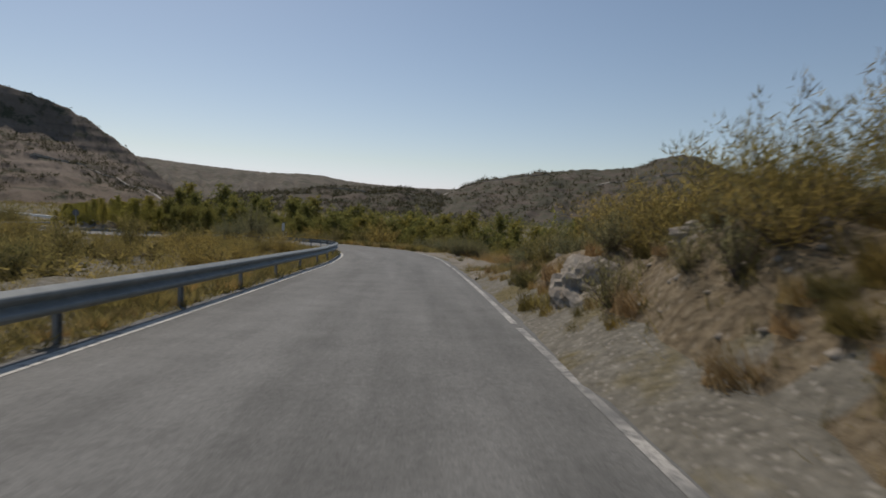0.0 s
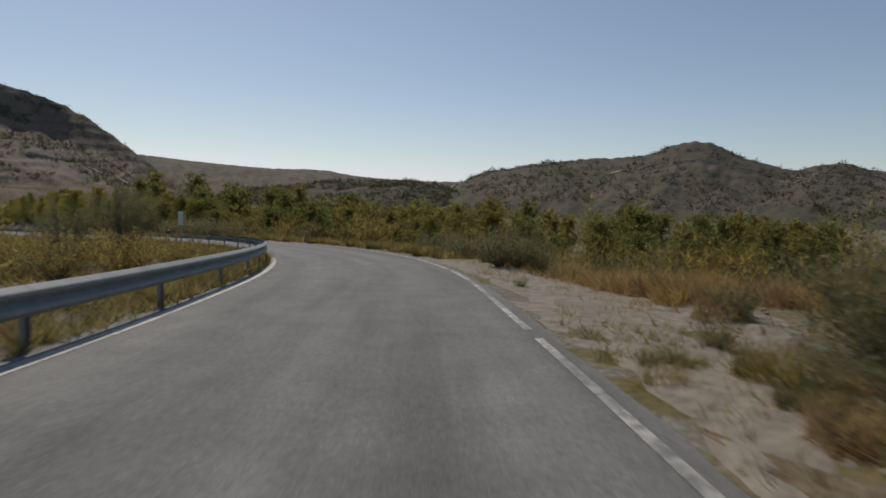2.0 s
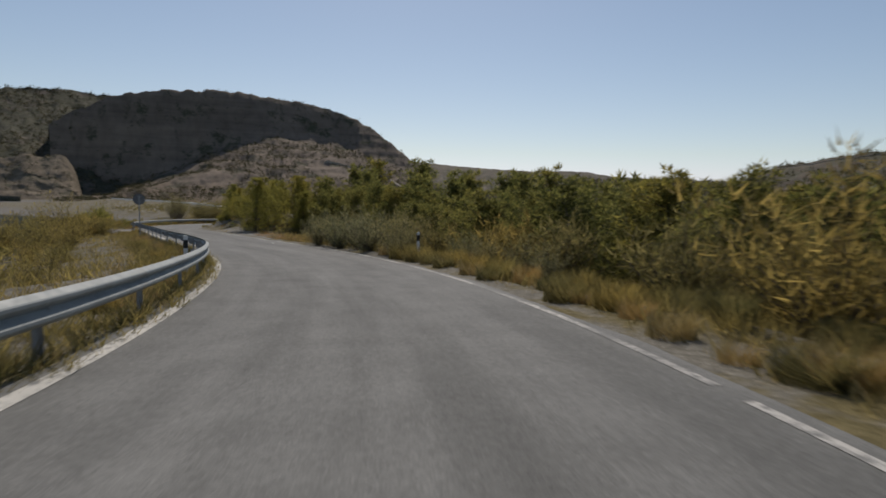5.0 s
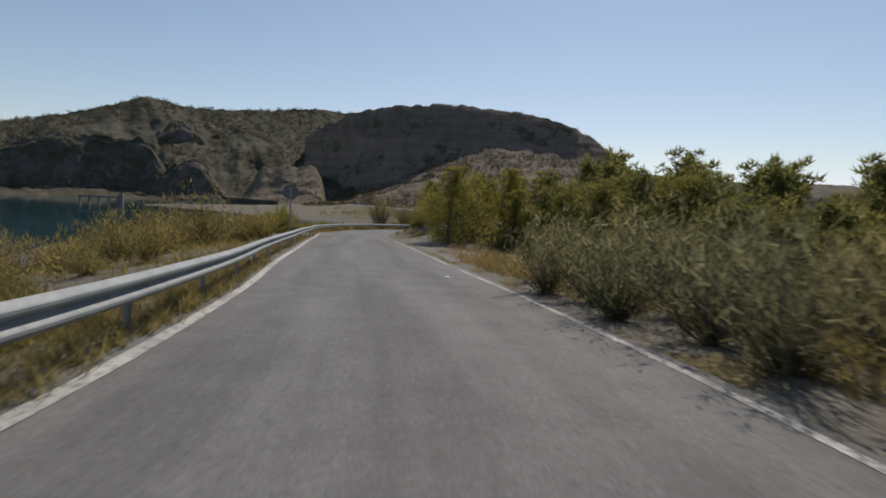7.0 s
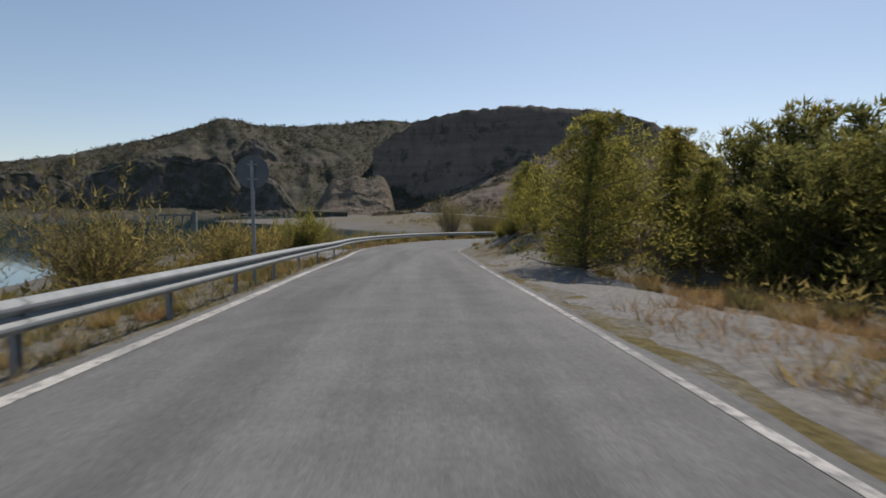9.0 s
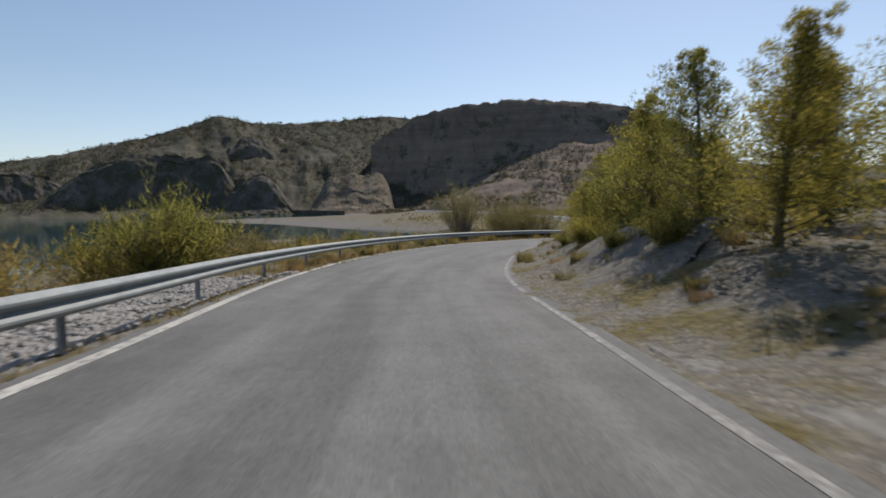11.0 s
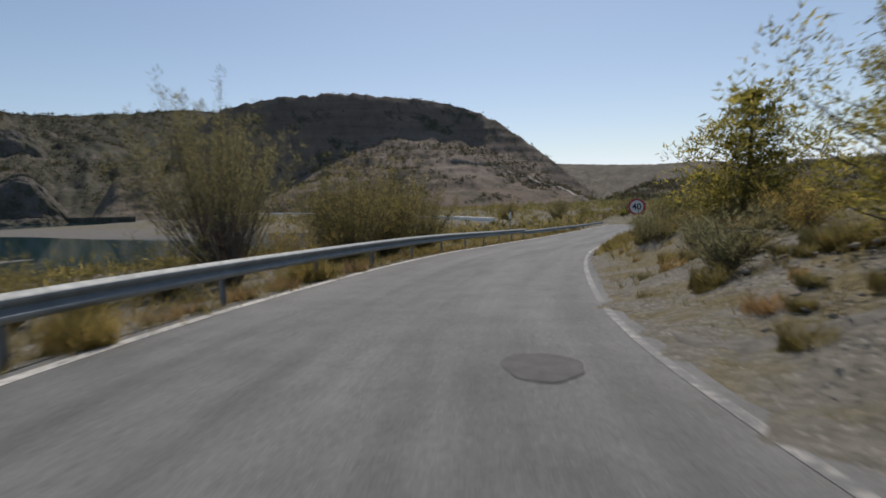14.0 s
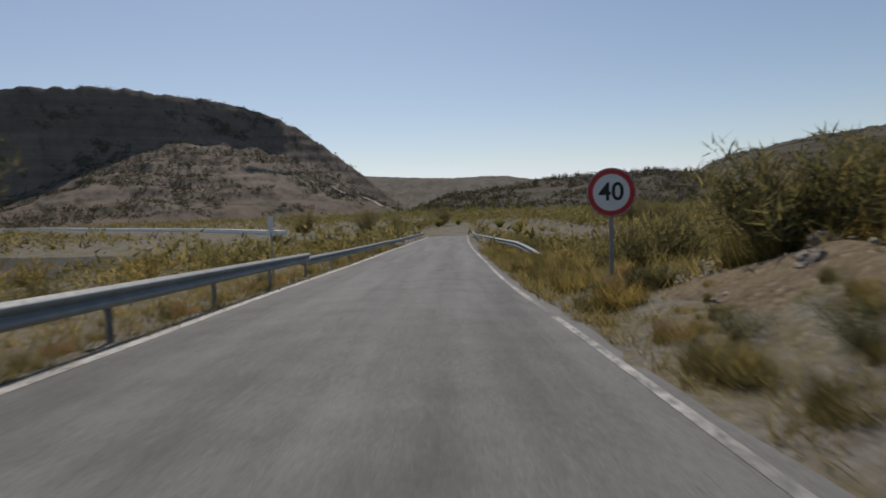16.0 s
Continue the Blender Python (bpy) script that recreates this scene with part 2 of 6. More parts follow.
ASPHALT = make_asphalt()
FADED = make_paint("faded_road_paint", (0.44, 0.425, 0.39), 0.49, 0.10)
WORN = make_paint("worn_road_paint", (0.34, 0.328, 0.30), 0.56, 0.0)
PAINT = make_paint("white_road_paint", (0.50, 0.485, 0.44), 0.45)
GALV = make_metal("galvanised_steel", (0.185, 0.205, 0.206), (0.265, 0.285, 0.284), 0.62, 0.15)
POST_STEEL = make_metal("dull_galvanised_steel", (0.24, 0.25, 0.26), (0.36, 0.37, 0.38), 0.6, 0.5)
SIGN_WHITE = make_flat("sign_white", (0.66, 0.66, 0.64), (0.74, 0.74, 0.72), 5.0, 0.45, 0.02)
SIGN_RED = make_flat("sign_red", (0.42, 0.035, 0.03), (0.52, 0.05, 0.04), 5.0, 0.45, 0.02)
SIGN_BLACK = make_flat("sign_black", (0.02, 0.02, 0.02), (0.03, 0.03, 0.03), 5.0, 0.5, 0.02)
SIGN_BACK = make_metal("sign_back_grey", (0.12, 0.126, 0.132), (0.17, 0.176, 0.182), 0.65, 0.2)
EARTH = make_ground()
# cliff, crag and lake-hill tones are raised to stand in for distance haze
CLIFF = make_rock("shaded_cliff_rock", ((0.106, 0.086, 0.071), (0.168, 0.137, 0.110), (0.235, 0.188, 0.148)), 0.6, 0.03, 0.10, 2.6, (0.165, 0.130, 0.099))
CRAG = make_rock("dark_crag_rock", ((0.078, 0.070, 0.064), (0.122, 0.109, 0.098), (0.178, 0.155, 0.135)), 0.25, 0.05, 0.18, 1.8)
SLOPE = make_rock("scrub_slope", ((0.066, 0.053, 0.042), (0.100, 0.081, 0.064), (0.150, 0.121, 0.096)), 0.35, 0.03, 0.17, 1.6)
LAKEHILL = make_rock("lake_hill_rock", ((0.072, 0.063, 0.054), (0.120, 0.102, 0.085), (0.190, 0.158, 0.128)), 0.3, 0.026, 0.24, 4.0)
FARHILL = make_rock("far_slope", ((0.075, 0.065, 0.052), (0.115, 0.10, 0.08), (0.17, 0.148, 0.12)), 0.4, 0.008, 0.12, 4.0)
BOULDER = make_rock("limestone_boulder", ((0.17, 0.145, 0.115), (0.29, 0.255, 0.21), (0.42, 0.38, 0.325)), 0.2, 1.6, 0.0, 0.06)
BLUFF = make_rock("pale_bluff_rock", ((0.105, 0.086, 0.064), (0.178, 0.147, 0.110), (0.255, 0.212, 0.160)), 0.3, 0.09, 0.10, 2.5)
CONCRETE = make_flat("weathered_concrete", (0.12, 0.115, 0.105), (0.22, 0.21, 0.195), 0.8, 0.9, 0.3)
WHITEWASH = make_flat("white_painted_concrete", (0.70, 0.69, 0.66), (0.82, 0.81, 0.79), 0.5, 0.8, 0.1)
SAND = make_flat("pale_sand", (0.130, 0.112, 0.087), (0.250, 0.220, 0.176), 5.0, 0.95, 1.0)
SOIL = make_soil()
GRAVEL = make_flat("grey_gravel", (0.105, 0.101, 0.090), (0.235, 0.226, 0.204), 9.0, 0.95, 1.0)
CLAY = make_flat("grey_clay", (0.076, 0.070, 0.059), (0.168, 0.156, 0.134), 6.0, 0.95, 1.0)
PALE = make_flat("pale_broken_stone", (0.15, 0.143, 0.130), (0.46, 0.44, 0.41), 9.0, 0.9, 0.4)
BARK = make_flat("grey_bark", (0.07, 0.055, 0.042), (0.17, 0.14, 0.11), 14.0, 0.9, 0.8)
WOODLEAF = make_leaf("dark_pine_needles", (0.070, 0.076, 0.026), (0.170, 0.168, 0.050), (0.30, 0.27, 0.078), 0.62)
TRACK = make_flat("pale_dirt_track", (0.26, 0.23, 0.19), (0.38, 0.35, 0.30), 0.3, 0.95, 0.3)
PINE = make_leaf("pine_needles", (0.095, 0.098, 0.026), (0.225, 0.212, 0.052), (0.39, 0.335, 0.082), 0.67)
TAMARISK = make_leaf("tamarisk_leaf", (0.115, 0.096, 0.036), (0.235, 0.188, 0.066), (0.40, 0.31, 0.105), 0.67)
BROOM = make_leaf("grey_broom", (0.085, 0.088, 0.044), (0.175, 0.168, 0.086), (0.29, 0.272, 0.148), 0.62)
OLIVE = make_leaf("olive_scrub", (0.085, 0.080, 0.034), (0.18, 0.158, 0.062), (0.30, 0.245, 0.095), 0.57)
STRAW = make_leaf("dry_straw", (0.24, 0.165, 0.065), (0.41, 0.295, 0.12), (0.58, 0.45, 0.23))
RUST = make_leaf("russet_grass", (0.22, 0.135, 0.062), (0.36, 0.232, 0.105), (0.50, 0.35, 0.175))
HILL_SCRUB = make_leaf("dark_hill_scrub", (0.040, 0.043, 0.026), (0.076, 0.074, 0.042), (0.120, 0.108, 0.060), 0.3)
WATER = make_water()
PATCH = make_flat("dark_asphalt_patch", (0.068, 0.067, 0.064), (0.112, 0.109, 0.104), 5.0, 0.9, 0.3)


# ---- mesh helpers ----
def mesh_of(name, verts, faces, material, smooth=False, uv=None):
    me = bpy.data.meshes.new(name)
    if isinstance(faces, np.ndarray):
        n, k = faces.shape
        me.vertices.add(len(verts))
        me.vertices.foreach_set("co", np.asarray(verts, np.float32).ravel())
        me.loops.add(n * k)
        me.loops.foreach_set("vertex_index", faces.astype(np.int32).ravel())
        me.polygons.add(n)
        me.polygons.foreach_set("loop_start", np.arange(0, n * k, k, dtype=np.int32))
        me.update(calc_edges=True)
        me.validate()
    else:
        me.from_pydata([tuple(v) for v in verts], [], faces)
        me.update()
    if uv is not None:
        lay = me.uv_layers.new(name="UVMap")
        idx = np.zeros(len(me.loops), np.int32)
        me.loops.foreach_get("vertex_index", idx)
        lay.data.foreach_set("uv", np.asarray(uv, np.float32)[idx].ravel())
    if smooth:
        me.polygons.foreach_set("use_smooth", np.ones(len(me.polygons), bool))
    me.materials.append(material)
    return me


def part(name, me, parent=None, label="", m=None):
    ob = new(name, me)
    if m is not None:
        ob.matrix_basis = m
    if parent is not None:
        ob.parent = parent
    return tagged(ob, label)


def thing(name, label, category, m=None, group="", kind=""):
    ob = new(name)
    ob.empty_display_size = 0.2
    if m is not None:
        ob.matrix_basis = m
    return tagged(ob, label, category, group, kind)


def bm_mesh(name, bm, material, smooth=False):
    me = bpy.data.meshes.new(name)
    bm.to_mesh(me)
    bm.free()
    me.materials.append(material)
    if smooth:
        me.polygons.foreach_set("use_smooth", np.ones(len(me.polygons), bool))
    return me


def grid_faces(nu, nv):
    i = np.arange(nu - 1)[:, None] * nv + np.arange(nv - 1)[None, :]
    i = i.ravel()
    return np.stack([i, i + nv, i + nv + 1, i + 1], 1)


def vnoise(x, y, seed=0):
    """Smooth value noise from -1 to 1 on arrays."""
    xi, yi = np.floor(x).astype(np.int64), np.floor(y).astype(np.int64)
    fx, fy = x - xi, y - yi
    fx, fy = fx * fx * (3 - 2 * fx), fy * fy * (3 - 2 * fy)

    def h(a, b):
        n = (a * 374761393 + b * 668265263 + seed * 1274126177) & 0x7FFFFFFF
        n = ((n ^ (n >> 13)) * 1274126177) & 0x7FFFFFFF
        return ((n ^ (n >> 16)) & 0xFFFF) / 32767.5 - 1.0
    a, b, c, d = h(xi, yi), h(xi + 1, yi), h(xi, yi + 1), h(xi + 1, yi + 1)
    return (a * (1 - fx) + b * fx) * (1 - fy) + (c * (1 - fx) + d * fx) * fy


def fbm(x, y, octaves=4, seed=0):
    out, amp = 0.0, 1.0
    for k in range(octaves):
        out = out + amp * vnoise(x * 2**k, y * 2**k, seed + k)
        amp *= 0.5
    return out


def step01(a, b, x):
    t = np.clip((x - a) / (b - a), 0, 1)
    return t * t * (3 - 2 * t)


# ---- the road's line ----
# x, y and half the width between the edge lines, about every 8 m
ROAD = [(-0.15, -24.00, 2.48), (-0.45, -16.00, 2.48), (-0.65, -8.00, 2.48), (-0.84, 0.00, 2.48), (-1.14, 8.00, 2.49), (-1.51, 15.91, 2.51), (-1.98, 23.91, 2.46), (-2.93, 31.71, 2.58), (-5.18, 39.41, 2.69), (-8.96, 46.46, 2.73), (-13.94, 52.76, 2.74), (-19.69, 58.21, 2.64), (-26.31, 62.88, 2.60), (-33.04, 67.04, 2.64), (-39.78, 71.37, 2.66), (-46.59, 75.65, 2.68), (-53.31, 80.03, 2.70), (-60.05, 84.40, 2.88), (-66.28, 89.61, 3.15), (-71.83, 95.57, 3.10), (-76.66, 102.16, 2.96), (-80.30, 109.35, 2.93), (-83.36, 116.85, 2.89), (-85.92, 124.40, 2.93), (-88.41, 131.99, 2.92), (-90.71, 139.68, 2.92), (-93.03, 147.38, 2.90), (-95.34, 155.08, 2.89), (-97.54, 162.87, 2.87), (-99.77, 170.56, 2.84), (-101.90, 178.36, 2.83), (-122.18, 251.03, 2.76)]
_c = np.array(ROAD)
_k = np.arange(len(_c))


def spline(t, keys, vals):
    """Catmull-Rom through vals (rows) at rising keys."""
    vals = np.asarray(vals, float)
    i = np.clip(np.searchsorted(keys, t, side="right") - 1, 0, len(keys) - 2)
    tan = np.gradient(vals, keys, axis=0)
    h = (keys[i + 1] - keys[i])
    u = ((t - keys[i]) / h)
    u, h = u.reshape(-1, *[1] * (vals.ndim - 1)), h.reshape(-1, *[1] * (vals.ndim - 1))
    return ((2 * u**3 - 3 * u**2 + 1) * vals[i] + (u**3 - 2 * u**2 + u) * h * tan[i] + (3 * u**2 - 2 * u**3) * vals[i + 1] + (u**3 - u**2) * h * tan[i + 1])


_chord = np.r_[0, np.cumsum(np.hypot(*np.diff(_c[:, :2], axis=0).T))] - 24.0
LINE_S = np.arange(-24.0, _chord[-1], 0.5)
LINE = spline(LINE_S, _chord, _c)          # x, y, half width
_t = np.gradient(LINE[:, :2], axis=0)
_t /= np.hypot(_t[:, 0], _t[:, 1])[:, None]
NORM = np.stack([_t[:, 1], -_t[:, 0]], 1)   # to the right
TANG = _t


RISE_S = np.arange(-24.0, 245.0, 11.0)
RISE_Z = np.array([1.26, 0.68, 0.10, -0.48, -1.02, -1.52, -2.06, -2.60, -3.11, -3.57, -3.99, -4.43, -4.88, -5.34, -5.73, -6.14, -6.55, -7.07, -7.56, -8.00, -8.41, -8.80, -9.16, -9.50, -9.80])


def road_z(s):
    a = np.atleast_1d(np.asarray(s, float))
    z = spline(np.clip(a, -24, 235.9).ravel(), RISE_S, RISE_Z).reshape(a.shape)
    return z if np.ndim(s) else float(z[0])


def on_road(s, l=0.0, dz=0.0):
    """A place by metres along the road and to the right of its middle."""
    i = float(np.clip((s + 24.0) / 0.5, 0, len(LINE_S) - 1.001))
    k = int(i)
    u = i - k
    p = LINE[k] * (1 - u) + LINE[k + 1] * u
    n = NORM[k] * (1 - u) + NORM[k + 1] * u
    return Vector((p[0] + n[0] * l, p[1] + n[1] * l, float(road_z(s)) + dz))


def road_yaw(s):
    k = int(np.clip((s + 24.0) / 0.5, 0, len(LINE_S) - 1))
    return math.degrees(math.atan2(-TANG[k][0], TANG[k][1]))


def half_w(s):
    return np.interp(s, LINE_S, LINE[:, 2])


def road_of(x, y):
    """Metres along, metres to the right, for arrays of places."""
    x, y = np.asarray(x, float), np.asarray(y, float)
    best, at = np.full(x.shape, 1e18), np.zeros(x.shape, int)
    for k in range(0, len(LINE_S), 2):
        d = (x - LINE[k, 0])**2 + (y - LINE[k, 1])**2
        w = d < best
        best[w], at[w] = d[w], k
    dx, dy = x - LINE[at, 0], y - LINE[at, 1]
    al, ac = dx * TANG[at, 0] + dy * TANG[at, 1], dx * NORM[at, 0] + dy * NORM[at, 1]
    far = np.sqrt(best)
    return LINE_S[at] + np.clip(al, -0.6, 0.6), np.where(far < 3, ac, np.sign(ac + 1e-9) * far)


# ---- the lie of the land ----
LAKE_Z = -12.0
SHORE = np.array([(-104, 34), (-108, 58), (-146, 86), (-184, 110), (-188, 140), (-187, 165), (-192, 178), (-218, 174), (-231, 166), (-313, 160),
                  (-392, 150), (-432, 172), (-455, 250), (-520, 284), (-640, 292), (-760, 262), (-1000, 225), (-1250, 200), (-1500, 100), (-1300, -300), (-600, -420), (-260, -260), (-130, -70)], float)


FAR_BANK = [(-418, 314), (-300, 281), (-225, 241), (-155, 206), (-130, 190)]


def lake_dist(x, y):
    """Metres outside the lake's shore, negative inside."""
    d, inside = np.full(x.shape, 1e18), np.zeros(x.shape, bool)
    for (ax, ay), (bx, by) in zip(SHORE, np.roll(SHORE, -1, 0)):
        ex, ey = bx - ax, by - ay
        u = np.clip(((x - ax) * ex + (y - ay) * ey) / (ex * ex + ey * ey), 0, 1)
        d = np.minimum(d, (x - ax - u * ex)**2 + (y - ay - u * ey)**2)
        cross = (ay > y) != (by > y)
        inside ^= cross & (x < (bx - ax) * (y - ay) / (by - ay + 1e-12) + ax)
    return np.where(inside, -1, 1) * np.sqrt(d)


def bank_dist(x, y):
    """Metres from the far shore's embankment."""
    d = np.full(x.shape, 1e18)
    for (ax, ay), (bx, by) in zip(FAR_BANK[:-1], FAR_BANK[1:]):
        ex, ey = bx - ax, by - ay
        k = np.clip(((x - ax) * ex + (y - ay) * ey) / (ex * ex + ey * ey), 0, 1)
        d = np.minimum(d, np.hypot(x - ax - k * ex, y - ay - k * ey))
    return d


def land(x, y):
    x, y = np.asarray(x, float), np.asarray(y, float)
    s, l = road_of(x, y)
    zr, hw = road_z(s), half_w(s)
    u = np.abs(l) - hw - 0.22
    un = np.clip(u, 0, None)
    rough = fbm(x * 0.35, y * 0.35, 4, 3)
    lump = fbm(x * 1.6, y * 1.6, 3, 9)
    # right-hand side: a cut bank, a sandy flat, a drop to the trees, a low bank at the bend
    bank = (0.85 * step01(0.15, 1.7, un) + 0.5 * step01(1.5, 3.6, un) + 0.9 * step01(3.5, 9, un)) * (1 - step01(11, 23, s)) * (1.6 - 0.6 * step01(5, 10, s))
    drop = -2.0 * step01(24, 40, s) * (1 - step01(70, 84, s)) * step01(2.2, 15, un)
    shelf = -0.6 * step01(24, 30, s) * (1 - step01(96, 104, s)) * step01(1.5, 6, un)
    low = 1.15 * step01(97, 108, s) * (1 - step01(158, 172, s)) * step01(0.2, 3.6, un) + 0.5 * step01(104, 112, s) * (1 - step01(150, 165, s)) * step01(4, 12, un)
    after = -1.3 * step01(163, 180, s) * step01(0.8, 6, un)
    right = zr + bank + drop + shelf + low + after
    right += rough * (0.05 + 0.25 * step01(0.4, 3, un) * (0.5 + (1 - step01(12, 24, s)) + 0.5 * step01(100, 110, s))) * step01(0.0, 0.8, un)
    right += lump * 0.12 * step01(0.2, 1.5, un) * ((1 - step01(14, 24, s)) * 1.6 + 0.25)
    # left-hand side: a verge, then a slope to the lake
    fall = step01(50, 68, s) * (1 - step01(118, 140, s))
    left = zr - 0.10 * step01(0.1, 0.8, un) - 0.055 * np.clip(un - 1.4, 0, 20) - 0.14 * fall * np.clip(un - 3.5, 0, 18) - (0.095 + 0.07 * fall) * np.clip(un - 20, 0, 90)
    left += rough * 0.22 * step01(0.6, 4, un) + lump * 0.05 * step01(0.2, 1.2, un)
    side = np.where(l > 0, right, left)
    near = 1 - step01(30, 130, un)
    plain = -9.7 + 0.35 * fbm(x * 0.012, y * 0.012, 4, 21) + 6.0 * step01(-20, 120, x) * (1 - step01(40, 160, y))
    z = plain * (1 - near) + side * near - 0.06 * (u <= 0) - 0.03 * step01(0, 0.25, un) - 0.21 * step01(0.15, 0.7, -u) * (l > 0) * (1 - step01(13, 18, s))
    z = np.where((un > 20) & (y > 168), np.maximum(z, -9.85 + 0.3 * fbm(x * 0.02, y * 0.02, 3, 27)), z)
    ld = lake_dist(x, y) + 3.5 * fbm(x * 0.03, y * 0.03, 3, 5)
    z = np.where((l < 0) | (un > 30), np.minimum(z, LAKE_Z + np.where(ld > 0, (0.021 + 0.28 * (1 - step01(140, 172, y)) * step01(-275, -235, x) + 0.12 * step01(-262, -212, x)) * ld, 0.2 * ld)), z)
    # the low embankment of the road along the far shore
    d = bank_dist(x, y)
    z = np.maximum(z, np.where(d < 60, -8.72 - 0.16 * np.clip(d - 4, 0, None), -99))
    return np.maximum(z, LAKE_Z - 8)


def land_z(x, y):
    return float(land(np.array([x]), np.array([y]))[0])


def beside(s, l, sink=0.0):
    """A place on the land by metres along the road and to the right of its middle."""
    p = on_road(s, l)
    return Vector((p.x, p.y, land_z(p.x, p.y) - sink))


# ---- ground, lake, road ----
def spread(lo, hi, fine, reach, below, above):
    core = list(np.arange(lo, hi + fine, fine))

    def grown(g):
        out, st = [], fine
        while sum(out) < reach:
            st *= g
            out.append(st)
        return np.cumsum(out)
    return np.array([lo - v for v in grown(below)[::-1]] + core + [core[-1] + v for v in grown(above)])


gx, gy = spread(-118.0, 34.0, 1.4, 4600.0, 1.07, 1.2), spread(-22.0, 222.0, 1.4, 4600.0, 1.2, 1.07)
mx_, my_ = np.meshgrid(gx, gy, indexing="ij")
mz_ = land(mx_.ravel(), my_.ravel())
ground = new("ground", mesh_of("ground", np.stack([mx_.ravel(), my_.ravel(), mz_], 1), grid_faces(len(gx), len(gy)), EARTH, True))
tagged(ground, "dry tan earth with stones and withered grass sloping to a lake", "ground", kind="structure")

lake_v = [(-1700, -700, LAKE_Z), (-90, -700, LAKE_Z), (-90, 640, LAKE_Z), (-1700, 640, LAKE_Z)]
lake = new("water", mesh_of("water", lake_v, [(0, 1, 2, 3)], WATER))
tagged(lake, "still blue-green reservoir water below the road", "water", kind="structure")


def ribbon(name, s0, s1, l0, l1, material, dz=0.0, step=0.5, thick=0.0, cols=2, crown=0.0):
    """A strip along the road between two distances from its middle; l0, l1 may be functions of s."""
    ss = np.arange(s0, s1 + step * 0.5, step)
    rows, uv = [], []
    for s in ss:
        a, b = (f(s) if callable(f) else f for f in (l0, l1))
        for k in range(cols):
            l = a + (b - a) * k / (cols - 1)
            p = on_road(s, l, dz - crown * abs(l))
            rows.append(p)
            uv.append((l, s))
    f = grid_faces(len(ss), cols)[:, ::-1]
    v = np.array(rows)
    if thick:
        n = len(v)
        low = v - (0, 0, thick)
        faces = [tuple(q) for q in f] + [tuple(n + q[::-1]) for q in f]
        r = len(ss)
        for i in range(r - 1):
            a, b = i * cols, (i + 1) * cols
            faces += [(a, b, n + b, n + a), (b + cols - 1, a + cols - 1, n + a + cols - 1, n + b + cols - 1)]
        faces += [tuple([*range(cols)] + [n + k for k in range(cols - 1, -1, -1)])]
        e = (r - 1) * cols
        faces += [tuple([e + k for k in range(cols - 1, -1, -1)] + [n + e + k for k in range(cols)])]
        return mesh_of(name, np.vstack([v, low]), faces, material, uv=uv + uv)
    return mesh_of(name, v, f, material, True, uv)


def ragged(side, base, amount, seed):
    return lambda s: side * (half_w(s) + base + amount * float(fbm(np.array([s * 0.8]), np.array([seed * 7.3]), 3, seed)[0]))


road = new("road", ribbon("road", -24, 236, ragged(-1, 0.26, 0.05, 1), ragged(1, 0.20, 0.08, 2), ASPHALT, 0.0, 0.5, 0.16, 9))
tagged(road, "worn grey asphalt road with tyre marks and fine cracks", "road", kind="structure")
part("edge_line", ribbon("edge_line", -24, 235, lambda s: -half_w(s) - 0.09, lambda s: -half_w(s) + 0.09, PAINT, 0.005, 0.5), road, "worn white edge line")
# the right-hand line is worn away in places
rng = random.Random(5)
s_ = -20.0
while s_ < 235:
    long = rng.uniform(9, 16)
    e_ = min(s_ + long, 235)
    part("edge_line", ribbon("edge_line", s_, e_, lambda s: half_w(s) - 0.055, lambda s: half_w(s) + 0.055, WORN if 92 < s_ < 118 or 123 < s_ < 143 else FADED, 0.005, 0.5), road, "worn white edge line")
    s_ = e_ + rng.uniform(0.15, 0.4)


def verge_sheet(name, s0, s1, l0, l1, material, label):
    """Loose ground spread thinly over the land beside the road, with a ragged outer edge."""
    ss, n = np.arange(s0, s1, 0.4), 12
    rows = []
    for s in ss:
        end = l1 + 0.9 * float(fbm(np.array([s * 0.35]), np.array([3.3]), 3, 41)[0])
        end = l0 + (end - l0) * float(step01(s0, s0 + 6, s) * (1 - step01(s1 - 4, s1, s)) + 0.02)
        rows += [tuple(on_road(s, l0 + (end - l0) * k / (n - 1))) for k in range(n)]
    v = np.array(rows)
    across = np.arange(n)
    v[:, 2] = land(v[:, 0], v[:, 1]) + 0.07 * np.tile(np.minimum(1, np.minimum(across[::-1], across) / 2.0), len(ss)) - 0.02 + 0.03 * fbm(v[:, 0] * 1.3, v[:, 1] * 1.3, 3, 43)
    ob = new(name, mesh_of(name, v, grid_faces(len(ss), n)[:, ::-1], material, True))
    return tagged(ob, label, "ground", kind="structure")


verge_sheet("sandy_verge", 17.0, 38.0, 2.75, 5.6, SAND, "pale loose sand beside the asphalt")
verge_sheet("stone_bed", 102.5, 115.0, -3.1, -6.0, GRAVEL, "bed of pale grit under heaped stones")
verge_sheet("gravel_verge", 81.0, 104.0, 3.05, 6.8, GRAVEL, "pale grey gravel beside the asphalt")


